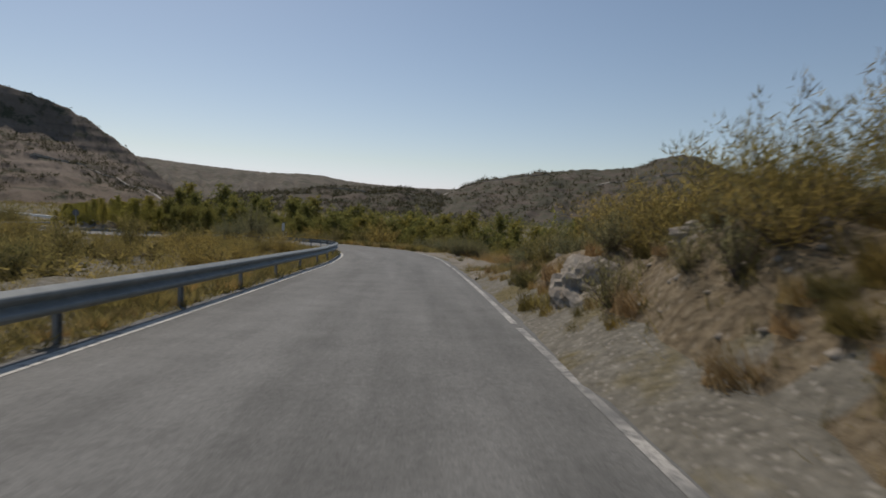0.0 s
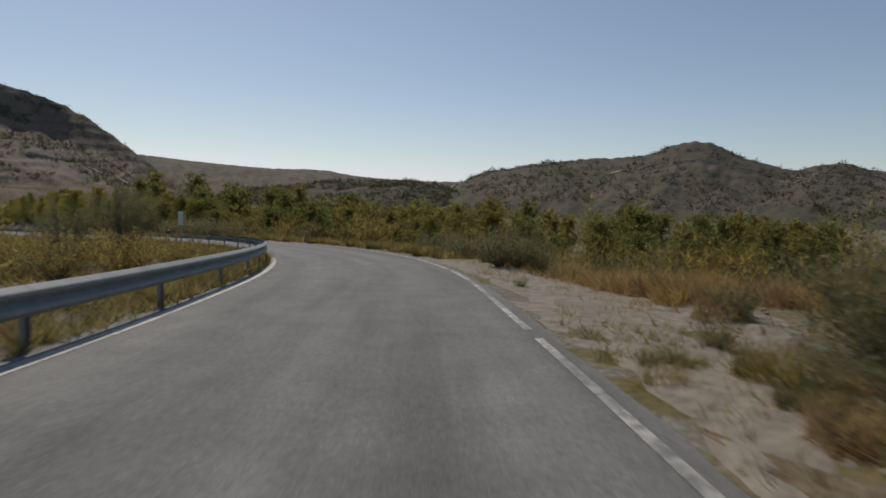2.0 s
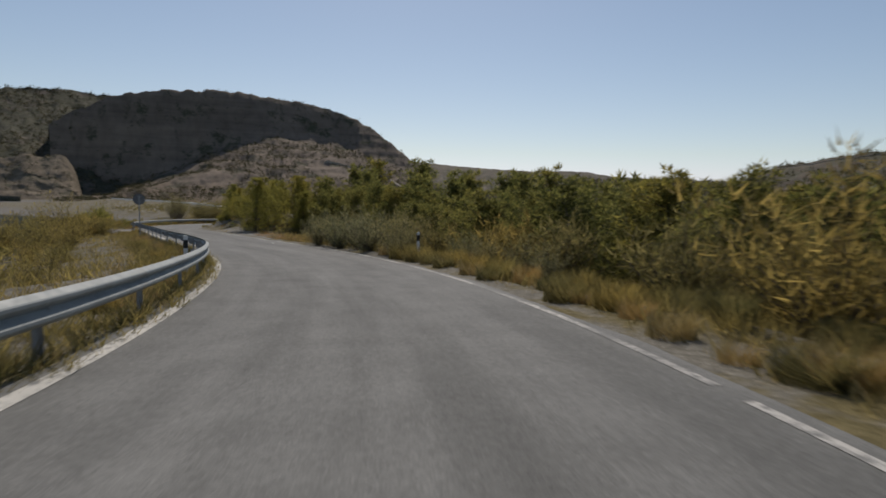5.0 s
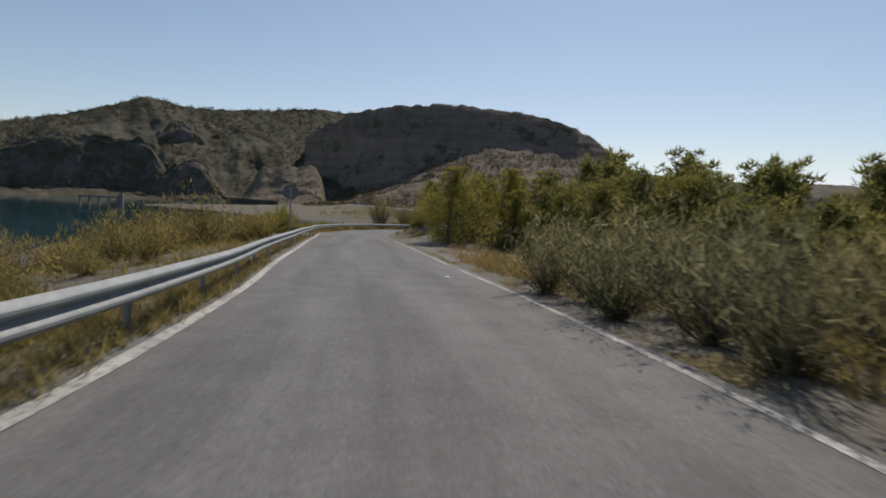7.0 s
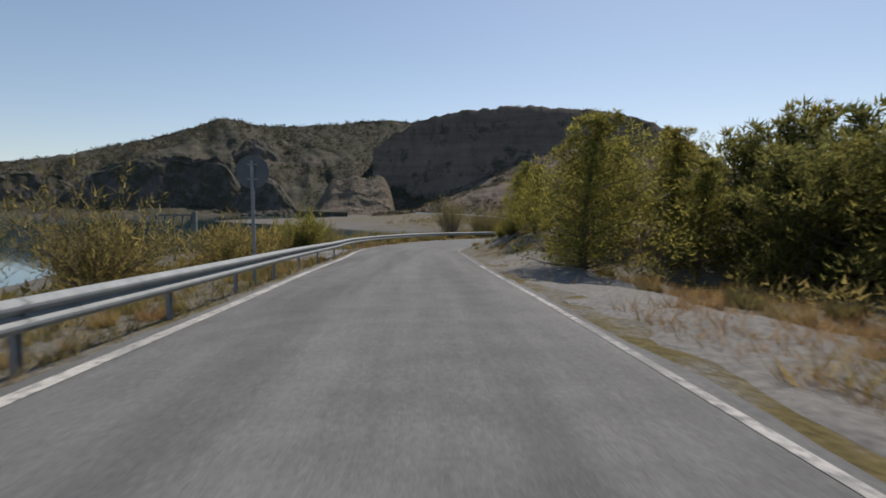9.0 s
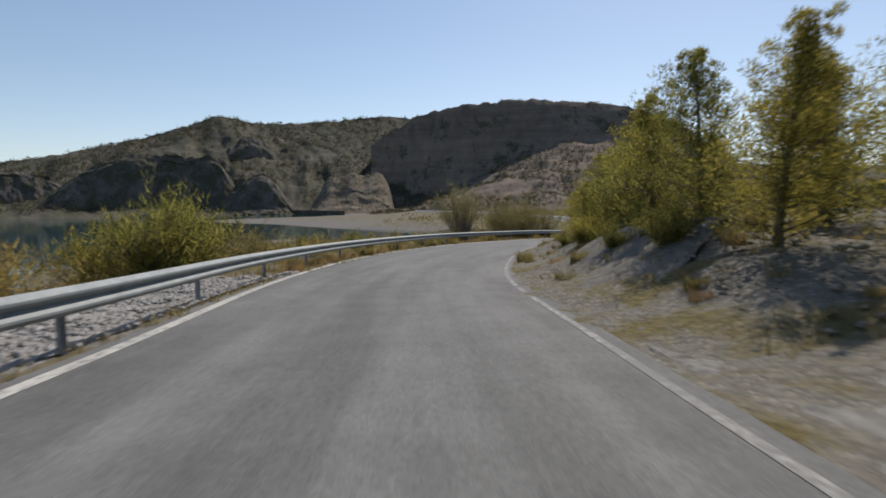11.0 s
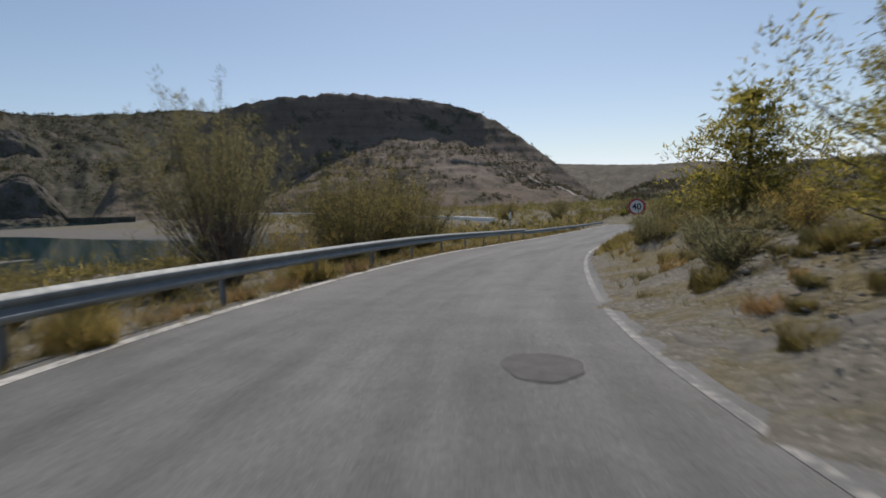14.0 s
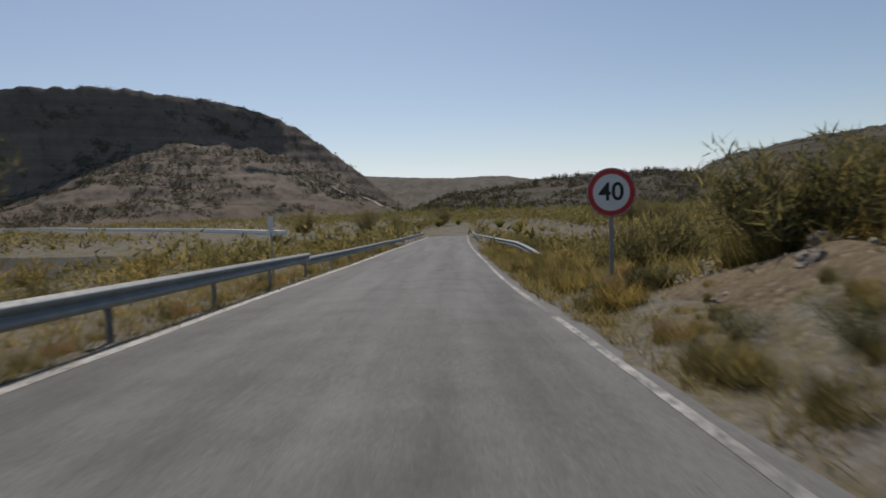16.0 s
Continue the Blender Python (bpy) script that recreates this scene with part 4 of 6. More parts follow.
def conifer(name, seed, height, width, leaf, label, category="tree", base=0.12, top=0.92, leaf_size=0.10, dense=46, limbs=46, taper=0.85):
    """A tree with a bent trunk, limbs all the way up and loose clumps of needles along them, thickest towards the foot."""
    rng = random.Random(seed)
    tree = thing(name, label, category)
    bend = [(rng.gauss(0, 0.04) * height, rng.gauss(0, 0.04) * height) for _ in range(3)]
    def trunk_at(t):
        return np.array([bend[0][0] * t + bend[1][0] * t * t, bend[0][1] * t + bend[1][1] * t * t, height * t * top - 0.15])
    wood = [tube([trunk_at(t) for t in np.linspace(0, 1, 7)], 0.022 * height, 0.006, 6)]
    cl = []
    lobe = [rng.uniform(0.72, 1.12) for _ in range(7)]
    for k in range(limbs):
        t = base + (1 - base) * ((k + rng.random()) / limbs)**1.08
        a = k * 2.4 + rng.uniform(-0.6, 0.6)
        reach = width * 0.5 * (1 - taper * ((t - base) / (1 - base))**1.0) * rng.uniform(0.62, 1.08) * lobe[int(a * 7 / 6.2832) % 7] * (0.72 + 0.28 * min(1, (t - base) / 0.15))
        p0 = trunk_at(t)
        d = np.array([math.cos(a), math.sin(a), rng.uniform(0.15, 0.75)])
        p2 = p0 + d * reach
        wood.append(tube([p0, p0 * 0.4 + p2 * 0.6 - np.array([0, 0, 0.05 * reach]), p2], 0.006 * height * (1 - 0.6 * t), 0.004, 3))
        r = max(0.15, 0.30 * reach) * rng.uniform(0.75, 1.2)
        cl.append((p2 + np.array([0, 0, rng.uniform(-0.2, 0.45)]) * reach, r * 0.8))
        cl.append((p0 * 0.75 + p2 * 0.25 + np.array([rng.gauss(0, 0.12), rng.gauss(0, 0.12), rng.uniform(-0.4, 0.4)]) * reach, r * 1.1))
        cl.append((p0 * 0.45 + p2 * 0.55 + np.array([rng.gauss(0, 0.16), rng.gauss(0, 0.16), rng.uniform(-0.4, 0.5)]) * reach, r))
        if reach > 0.7:
            cl.append((p0 * 0.25 + p2 * 0.75 + np.array([rng.gauss(0, 0.25), rng.gauss(0, 0.25), rng.uniform(-0.3, 0.2)]) * reach * 0.7, r * 0.9))
    for lead in range(2):      # more than one leader
        a, q = rng.uniform(0, 6.28), trunk_at((0.96 if taper > 0.75 else 0.84) if lead == 0 else rng.uniform(0.74, 0.86))
        out = 0.0 if lead == 0 else rng.uniform(0.06, 0.13) * width
        for k in range(3):
            cl.append((q + np.array([math.cos(a) * out, math.sin(a) * out, 0.05 * height * k * 0.5]) + np.array([rng.gauss(0, 0.05), rng.gauss(0, 0.05), 0]), (0.20 if taper > 0.75 else 0.36) - 0.035 * k))
    part("trunk", mesh_of("trunk", *joined(wood), BARK, True), tree)
    part("crown", mesh_of("crown", *tufts(cl, leaf_size, dense, rng, 0.9, 2.2, 0.6, 0.30), leaf), tree)
    return tree


def wisp_shrub(name, seed, height, width, leaf, label, stems=60, leaf_size=0.05, n=16, category="shrub", lean=1.0, low=0.25, curve=1.4, puff=1.0, short=0.5):
    """A many-stemmed shrub of thin upright stems with sprays of fine leaf along them."""
    rng = random.Random(seed)
    bush = thing(name, label, category)
    wood, cl = [], []
    for _ in range(stems):
        a, le = rng.uniform(0, 2 * math.pi), rng.random()**0.7 * lean
        h = height * rng.uniform(short, 0.85 if rng.random() < 0.7 else 1.05) * (1 - 0.25 * le)
        d = np.array([math.cos(a), math.sin(a), 0])
        pts = [d * (0.08 * width * rng.random() + width * 0.5 * le * t**curve) + np.array([rng.gauss(0, 0.02), rng.gauss(0, 0.02), h * t - 0.05]) for t in (0, 0.35, 0.7, 1.0)]
        wood.append(tube([pts[0], pts[1], pts[3]], 0.008 + 0.004 * height, 0.002, 3))
        for t in np.linspace(low, 1.0, 6):
            k = min(int(t * 3), 2)
            u = t * 3 - k
            p = pts[k] * (1 - u) + pts[min(k + 1, 3)] * u if k < 3 else pts[3]
            cl.append((p, puff * (0.085 * height * (1.15 - 0.55 * t) + 0.03)))
    sv, sf = joined(wood)
    ring = np.arange(len(sv)) % 9
    sf = np.where(ring[sf] < 3, ring[sf], sf)      # all stems spring from one root
    part("woody_base", mesh_of("woody_base", sv, sf, BARK), bush)
    part("foliage", mesh_of("foliage", *tufts(cl, leaf_size, n, rng, 1.3, 3.1, 0.9, 0.20), leaf), bush)
    return bush


def cushion(name, seed, height, width, leaf, label, n=420, category="shrub"):
    """A low rounded shrub or bunch of grass made of bent blades."""
    rng = random.Random(seed)
    bush = thing(name, label, category)
    wood = [tube([(0, 0, -0.08), (0.01 * width, 0, height * 0.12), (0, 0.02 * width, height * 0.3)], 0.05 * width, 0.02 * width, 6)]
    part("woody_base", mesh_of("woody_base", *joined(wood), BARK), bush)
    part("foliage", mesh_of("foliage", *blades(n, height, width * 0.5, 0.008 + 0.006 * height, 1.0, rng, 1, 0.3, width * 0.36), leaf), bush)
    return bush


KINDS = {}


def kind(key, maker, count, *args, **kw):
    KINDS[key] = [maker(args[0], 100 * len(KINDS) + i, *args[1:], **kw) for i in range(count)]


kind("pine", conifer, 4, "pine_tree", 5.0, 4.5, PINE, "bushy green pine tree with yellowish needles beside the road", leaf_size=0.073, dense=40, limbs=62, base=0.03, taper=0.80)
kind("pinenear", conifer, 3, "pine_tree", 5.0, 4.5, PINE, "bushy green pine tree with fine yellowish needles beside the road", leaf_size=0.050, dense=72, limbs=62, base=0.03, taper=0.80)
kind("wood", conifer, 4, "pine_tree", 5.0, 4.5, WOODLEAF, "bushy dark green pine tree in the row below the road", leaf_size=0.084, dense=36, limbs=50, base=0.03, taper=0.70)
kind("woodfar", conifer, 3, "pine_tree", 5.0, 4.5, WOODLEAF, "bushy dark green pine tree in the row below the road", leaf_size=0.135, dense=20, limbs=36, base=0.03, taper=0.70)
kind("tamarisk", wisp_shrub, 3, "tamarisk", 2.2, 2.6, TAMARISK, "yellow-ochre tamarisk shrub on the dry slope", 34, 0.074, 8)
kind("tamnear", wisp_shrub, 3, "tamarisk", 2.2, 2.6, TAMARISK, "yellow-ochre tamarisk shrub on the crest of the bank", 44, 0.045, 12)
kind("broomnear", wisp_shrub, 2, "broom_shrub", 1.3, 1.5, BROOM, "grey-green wispy broom shrub on the stony bank", 44, 0.034, 8)
kind("tamfar", wisp_shrub, 2, "tamarisk", 2.0, 2.6, TAMARISK, "ochre tamarisk shrub on the slope to the lake", 20, 0.112, 5)
kind("green", wisp_shrub, 2, "green_shrub", 2.0, 1.9, OLIVE, "olive-green shrub among dry grass", 34, 0.072, 7)
kind("lime", wisp_shrub, 2, "bright_green_shrub", 2.1, 2.1, PINE, "dense yellow-green shrub behind the guardrail", 60, 0.056, 13)
kind("broom", wisp_shrub, 3, "broom_shrub", 1.3, 1.5, BROOM, "grey-green wispy broom shrub at the roadside", 42, 0.039, 7)
kind("tall", wisp_shrub, 2, "tall_tamarisk", 5.4, 4.3, BROOM, "tall bare-stemmed tamarisk with thin feathery tops behind the guardrail", 110, 0.036, 26, lean=1.0, low=0.52, curve=1.1, puff=0.5, short=0.7)
kind("reed", wisp_shrub, 3, "feathery_tamarisk", 5.0, 4.6, OLIVE, "feathery ochre-green tamarisk with spreading stems behind the guardrail", 100, 0.062, 15, lean=1.0, low=0.22, curve=1.0, puff=0.7)
kind("olive", cushion, 2, "low_scrub", 0.6, 0.9, OLIVE, "low olive-green scrub at the road's edge", 420)
kind("straw", cushion, 2, "dry_grass_tuft", 0.5, 0.7, STRAW, "tuft of dry straw-coloured grass", 300)
kind("rust", cushion, 2, "russet_grass_tuft", 0.5, 0.8, RUST, "tuft of russet dried grass", 240)
kind("ochre", cushion, 2, "ochre_scrub", 0.75, 1.0, TAMARISK, "low ochre scrub beside the asphalt", 480)
USED = set()
prng = random.Random(77)
GROUPS = {"pine": "pines along the road", "pinenear": "pines along the road", "wood": "pines below the road", "woodfar": "pines below the road", "tamarisk": "shrubs on the lake side", "green": "green roadside shrubs", "lime": "bright green shrubs", "tamfar": "shrubs on the lake slope", "tamnear": "shrubs on the bank", "broomnear": "broom shrubs", "broom": "broom shrubs", "tall": "tall tamarisks", "reed": "feathery tamarisks",
          "olive": "low scrub", "straw": "dry grass tufts", "rust": "russet tufts", "ochre": "ochre scrub"}


def plant_at(key, x, y, size=1.0, wide=1.0, which=None, sink=0.05):
    """Sets one plant of a kind on the land."""
    some = KINDS[key]
    src = some[prng.randrange(len(some)) if which is None else which]
    m = pose(x, y, land_z(x, y) - sink, prng.uniform(-4, 4), prng.uniform(-4, 4), prng.uniform(0, 360)) @ Matrix.Diagonal((size * wide, size * wide, size, 1))
    if src.name not in USED:
        USED.add(src.name)
        src.matrix_basis = m
        tagged(src, group=GROUPS[key])
        return src
    ob = copy_thing(src, Matrix.Identity(4))
    ob.matrix_basis = m
    return tagged(ob, group=GROUPS[key])


def plant(key, s, l, size=1.0, wide=1.0, which=None, sink=0.05):
    p = on_road(s, l)
    if 157.6 < s < 162.2 and 3.9 < l < 6.0:   # bare stony bank, stunted growth
        size *= 0.42
    if 103 < s < 114.5 and -6.2 < l < -2.8:   # heaped stones, nothing grows
        return None
    return plant_at(key, p.x, p.y, size, wide, which, sink)


def far_tree(rng):
    """Clumps of leaf in the outline of a small pine, 5 m high."""
    cl = []
    for k in range(9):
        t = k / 8
        a, r = rng.uniform(0, 6.28), 1.25 * (1 - 0.8 * t)
        cl.append(((math.cos(a) * r * 0.6, math.sin(a) * r * 0.6, 0.5 + 4.2 * t), 0.55 + 0.55 * (1 - t)))
    return tufts(cl, 0.24, 10, rng)


def cover(name, places, material, label, height, spread_r, width, n, seed, leafy=False, shape=None):
    """One mesh of many small plants: rows of x, y, z, size."""
    if name.endswith("grass"):   # none on the bare stony bank
        along, aside = road_of(places[:, 0], places[:, 1])
        places = places[~((along > 157.8) & (along < 162.0) & (aside > 4.0) & (aside < 5.8))]
        along, aside = road_of(places[:, 0], places[:, 1])
        places = places[~((along > 103) & (along < 114.5) & (aside > -6.2) & (aside < -3.15))]
    rng = random.Random(seed)
    kinds = [shape(rng) for _ in range(6)] if shape else [blades(n, height, spread_r, width, 1.0, rng, 1, 0.3, spread_r * 0.5) if not leafy else
             tufts([((rng.gauss(0, 0.35) * spread_r, rng.gauss(0, 0.35) * spread_r, height * rng.uniform(0.25, 0.8)), spread_r * 0.5) for _ in range(3)], width, n, rng) for _ in range(6)]
    vs, fs, base = [], [], 0
    for x, y, z, k in places:
        v, f = kinds[rng.randrange(6)]
        a = rng.uniform(0, 6.28)
        c, s = math.cos(a) * k, math.sin(a) * k
        vs.append(np.stack([v[:, 0] * c - v[:, 1] * s + x, v[:, 0] * s + v[:, 1] * c + y, v[:, 2] * k + z], 1))
        fs.append(f + base)
        base += len(v)
    ob = new(name, mesh_of(name, np.vstack(vs), np.vstack(fs), material))
    return tagged(ob, label, "vegetation", kind="stuff")


# ---- planting, stretch by stretch ----
# the cut bank at the start: shrubs along its crest and on its face
for s, l, k in ((-2, 5.6, 1.1), (6.8, 5.4, 1.2), (9.2, 5.5, 1.15), (11.6, 5.4, 1.0), (1, 6.6, 1.3), (3.5, 5.6, 1.05), (5.5, 6.8, 1.3), (8, 6.3, 1.2), (10.5, 6.6, 1.2), (12.5, 6.2, 1.05), (14.5, 6.6, 1.1), (17, 7.0, 1.0), (7, 8.4, 1.5),
                (11.5, 8.8, 1.5), (3, 8.6, 1.5), (19.5, 7.4, 1.0), (15.5, 8.8, 1.3)):
    plant("tamnear" if s < 13 or int(s * 2) % 3 else "green", s, l, k * 0.74, 1.2)
for s, l, k in ((5.0, 3.9, 0.8), (7.2, 3.5, 0.75), (9.6, 4.3, 0.7), (13.4, 4.6, 0.9), (15.0, 5.4, 1.0), (16.4, 5.1, 1.1), (18.0, 4.5, 0.9), (20.5, 5.0, 0.9), (21.7, 6.4, 1.05), (3.2, 4.4, 0.9), (11.6, 5.2, 0.8)):
    plant("broomnear", s, l, k)
for i in range(24):
    s = prng.uniform(4, 21)
    plant(prng.choice(("broomnear", "tamnear", "ochre", "rust", "olive")), s, prng.uniform(3.9, 6.6), prng.uniform(0.3, 0.5), 1.3)
for s, l, k in ((6.4, 3.5, 1.0), (8.8, 3.4, 0.9), (10.7, 3.5, 0.8), (14.2, 3.8, 1.1), (15.9, 3.9, 1.2), (17.6, 3.6, 1.0), (4.0, 3.4, 1.0)):
    plant("straw" if int(s) % 2 else "rust", s, l, k)
for i in range(16):
    plant(prng.choice(("tamarisk", "broom", "ochre", "green")), prng.uniform(13, 22), prng.uniform(4.8, 7.2), prng.uniform(0.45, 0.75), 1.2)
for i in range(26):
    plant(prng.choice(("ochre", "rust", "straw", "olive")), prng.uniform(0, 21), prng.uniform(3.3, 6.2), prng.uniform(0.35, 0.7), 1.2)
for i in range(20):
    plant(prng.choice(("tamnear", "broomnear", "green")), prng.uniform(10, 19), prng.uniform(4.9, 7.4), prng.uniform(0.5, 0.8), 1.25)
for s, l, k in ((3.0, 4.7, 0.55), (4.3, 5.0, 0.6), (2.0, 4.9, 0.6), (5.3, 4.5, 0.5), (3.7, 5.8, 0.65), (6.2, 5.2, 0.55)):
    plant("tamnear" if int(s) % 2 else "broomnear", s, l, k, 1.35)
for s, l, k in ((11.0, 3.75, 1.0), (9.9, 4.2, 0.8), (12.4, 3.5, 0.9), (13.4, 3.5, 0.9)):
    plant("rust" if k != 0.9 else "olive", s, l, k, 1.3)
for i in range(34):
    s = prng.uniform(7.5, 21)
    plant(prng.choice(("tamnear", "green", "broomnear", "tamnear")), s, prng.uniform(4.7, 6.4) + (0.9 if s > 13 else 0), prng.uniform(0.42, 0.72), 1.3)
for i in range(22):
    s = prng.uniform(5, 22)
    plant(prng.choice(("straw", "rust", "olive", "ochre")), s, half_w(s) + 0.55 + 1.0 * prng.random(), prng.uniform(0.5, 0.85), 1.2)
for i in range(20):
    plant(prng.choice(("broomnear", "olive", "straw", "ochre")), prng.uniform(2.5, 9.5), prng.uniform(3.7, 5.2), prng.uniform(0.4, 0.7), 1.2)
# the sandy flat, then shrubs
for s, l, k in ((22.5, 4.6, 0.5), (24.0, 5.8, 0.7), (20.2, 4.1, 0.45), (28.2, 3.5, 0.3), (33.0, 4.3, 1.15), (33.4, 5.1, 1.35), (34.6, 4.5, 1.1), (34.2, 5.9, 1.3), (32.6, 5.6, 1.0), (35.6, 5.0, 1.1), (36.4, 4.4, 0.9)):
    plant("broom", s, l, k)
for i in range(30):
    plant("rust" if i % 4 else "straw", prng.uniform(24.0, 33.0), prng.uniform(5.6, 8.5), prng.uniform(1.0, 1.7), 1.25)
for i in range(34):
    plant(prng.choice(("green", "tamarisk", "green", "tamarisk", "broom")), prng.uniform(20, 40), prng.uniform(7.6, 14), prng.uniform(0.75, 1.1), 1.2)
for i in range(26):
    plant("rust" if i % 3 else "straw", prng.uniform(26.5, 38), prng.uniform(6.3, 9.5), prng.uniform(0.8, 1.5), 1.3)
for i in range(30):
    plant(prng.choice(("green", "tamarisk", "green", "broom")), prng.uniform(21, 40), prng.uniform(9, 17), prng.uniform(0.6, 1.0), 1.2)
for s, l, k in ((35.5, 5.2, 0.95), (37.2, 5.9, 1.1), (39.0, 5.0, 0.9), (40.8, 5.6, 1.15), (42.6, 5.0, 0.8), (44.2, 6.2, 1.1), (34.2, 6.4, 0.8), (57, 5.2, 0.9), (59, 5.6, 1.0), (61, 5.4, 0.9), (63, 5.8, 1.0)):
    plant("broom", s, l, k)
for i in range(34):
    plant("straw" if i % 3 else "rust", prng.uniform(25.0, 38.0), prng.uniform(5.4, 8.0), prng.uniform(1.1, 1.7), 1.2)
# the edge of the long left-hand bend: a hedge of low ochre scrub
for i in range(76):
    s = 38 + i * 0.36 + prng.uniform(-0.3, 0.3)
    plant(prng.choice(("olive", "ochre", "olive", "olive", "straw")), s, half_w(s) + 0.75 + prng.random()**1.5 * 2.6, prng.uniform(0.7, 1.2), 1.15)
for i in range(36):
    plant(prng.choice(("green", "tamarisk", "broom", "green")), prng.uniform(42, 78), prng.uniform(6.2, 11.5), prng.uniform(0.7, 1.25), 1.2)
# broom that leans over the asphalt at the end of the bend
for s, l, k in ((65.5, 4.6, 1.2), (67.0, 4.0, 1.15), (68.6, 4.4, 1.35), (70.2, 3.9, 1.2), (71.8, 4.3, 1.3), (73.2, 3.9, 1.1), (74.8, 4.7, 1.3), (70.5, 5.6, 1.5), (73.0, 5.8, 1.5), (67.5, 5.8, 1.4), (76.4, 5.6, 1.2), (64.0, 4.1, 0.9)):
    plant("broom", s, l - 0.55, k * 1.18, 1.05)
# pines below the bend and round the flat
for x, y, k in ((-2, 60, 0.95), (2, 66, 1.0), (6, 58, 0.9), (-7, 66, 1.05), (-4, 72, 1.0), (-12, 72, 1.05), (3, 75, 1.1), (9, 68, 1.0), (-16, 78, 1.1), (-10, 80, 1.1), (12, 62, 1.0), (14, 52, 0.95),
                (10, 47, 0.85), (16, 42, 0.9), (19, 50, 1.0), (-20, 84, 1.1), (-14, 90, 1.2), (-24, 90, 1.1), (-5, 86, 1.15), (0, 84, 1.1), (-22, 96, 1.2), (18, 74, 1.1), (8, 80, 1.1), (24, 60, 1.0), (22, 36, 0.8),
                (-28, 88, 1.0), (-30, 95, 1.15), (-33, 91, 1.1), (-36, 96, 1.15), (-38, 90.5, 1.0), (-27, 101, 1.2), (-34, 103, 1.25), (-41, 95, 1.05), (-41, 106, 1.35), (-46, 99, 1.1), (-48, 105, 1.3), (-44, 91, 0.95)):
    plant_at("wood" if y < 62 else "woodfar", x, y, k * (0.9 if y < 70 and x > -10 else 1.15), 1.2)
for row, l in enumerate((10.2, 12.6, 15.6, 19.5)):
    for i in range((26, 24, 18, 14)[row]):
        s = 45 + i * (2.1, 2.3, 3.0, 3.9)[row] + prng.uniform(-0.7, 0.7)
        big = 0.70 if s < 54 else 0.80 if s < 62 else 0.86 if s < 70 else 0.74 if s < 84 else 0.9
        plant("wood" if row == 0 or (row == 1 and s > 84) else "woodfar", s, l + prng.uniform(-0.9, 0.9) + (2.2 if s > 70 else 0), prng.uniform(0.85, 1.12) * big, 1.2 if big > 0.8 else 1.4)
for i in range(16):
    plant_at("woodfar", prng.uniform(24, 60), prng.uniform(46, 92), prng.uniform(0.8, 1.05), 1.3)
for i in range(24):
    plant_at("woodfar", prng.uniform(-6, 32), prng.uniform(64, 92), prng.uniform(0.9, 1.15), 1.25)
for i in range(40):
    plant(prng.choice(("straw", "rust", "rust", "olive", "straw")), prng.uniform(77, 98), 5.6 + 7.5 * prng.random(), prng.uniform(0.6, 1.2), 1.4)
for s, l, k in ((103.4, 9.2, 0.92), (99.6, 10.8, 0.86), (97.4, 12.4, 0.9), (95.2, 14.0, 0.84), (93.0, 15.4, 0.9), (101.0, 13.2, 1.0), (105.4, 8.6, 0.8), (90.6, 16.8, 0.86), (98.4, 15.6, 1.0), (88.2, 17.6, 0.85), (104.0, 12.0, 0.95)):
    plant("wood" if l > 11 else "pine", s, l, k, 1.08)
# pines at the right-hand bend, nearest first
for x, y, k, w in ((-44.4, 81.1, 1.20, 1.25), (-47.4, 85.2, 0.95, 1.15), (-50.8, 90.4, 1.0, 1.1), (-49.8, 86.8, 0.95, 1.1), (-53.4, 91.6, 1.05, 1.1), (-46.4, 89.4, 1.15, 1.1), (-56.2, 97.9, 1.15, 1.0), (-62.3, 103.4, 1.1, 1.0), (-69.4, 111.9, 1.05, 1.0), (-75.1, 115.2, 0.90, 1.35), (-70.0, 121.0, 0.9, 1.0)):
    plant_at("pinenear" if y < 92 else "pine", x, y, k * (0.9 if x > -48 or y > 110 else 0.78), w * 1.1)
for s, l, k in ((106.4, 6.2, 0.74), (109.6, 6.6, 0.78), (112.6, 6.6, 0.74), (116.2, 7.2, 0.78), (118.8, 7.8, 0.72), (121.2, 7.6, 0.62), (124.6, 6.2, 0.46), (127.6, 8.2, 0.66), (132.6, 7.2, 0.30), (134.6, 5.6, 0.58), (120.8, 7.9, 0.74), (123.0, 7.0, 0.70), (125.8, 7.2, 0.60)):
    plant("pinenear", s, l, k * 0.95, 1.0 if s < 114 else 1.2)
for s, l, k in ((108.4, 5.4, 0.5), (114.4, 5.6, 0.45), (117.6, 5.6, 0.55), (129.4, 5.6, 0.4), (122.4, 5.4, 0.4), (111.2, 5.2, 0.35)):
    plant("lime", s, l, k, 1.3)
for s, l, k in ((119.5, 3.75, 0.9), (121.0, 3.7, 0.75), (112.0, 4.6, 0.6), (126.0, 4.6, 0.9), (128.5, 5.6, 1.2), (130.5, 4.0, 0.7), (116.5, 5.6, 0.9)):
    plant("ochre" if k < 0.8 else "olive", s, l, k, 1.1)
for i in range(26):
    plant(prng.choice(("straw", "olive", "ochre", "rust")), prng.uniform(100, 158), 3.6 + 2.6 * prng.random(), prng.uniform(0.45, 0.8), 1.1)
for i in range(40):
    plant(prng.choice(("olive", "straw", "olive", "ochre")), prng.uniform(100, 140), 3.8 + 4.5 * prng.random(), prng.uniform(0.3, 0.6), 1.2)
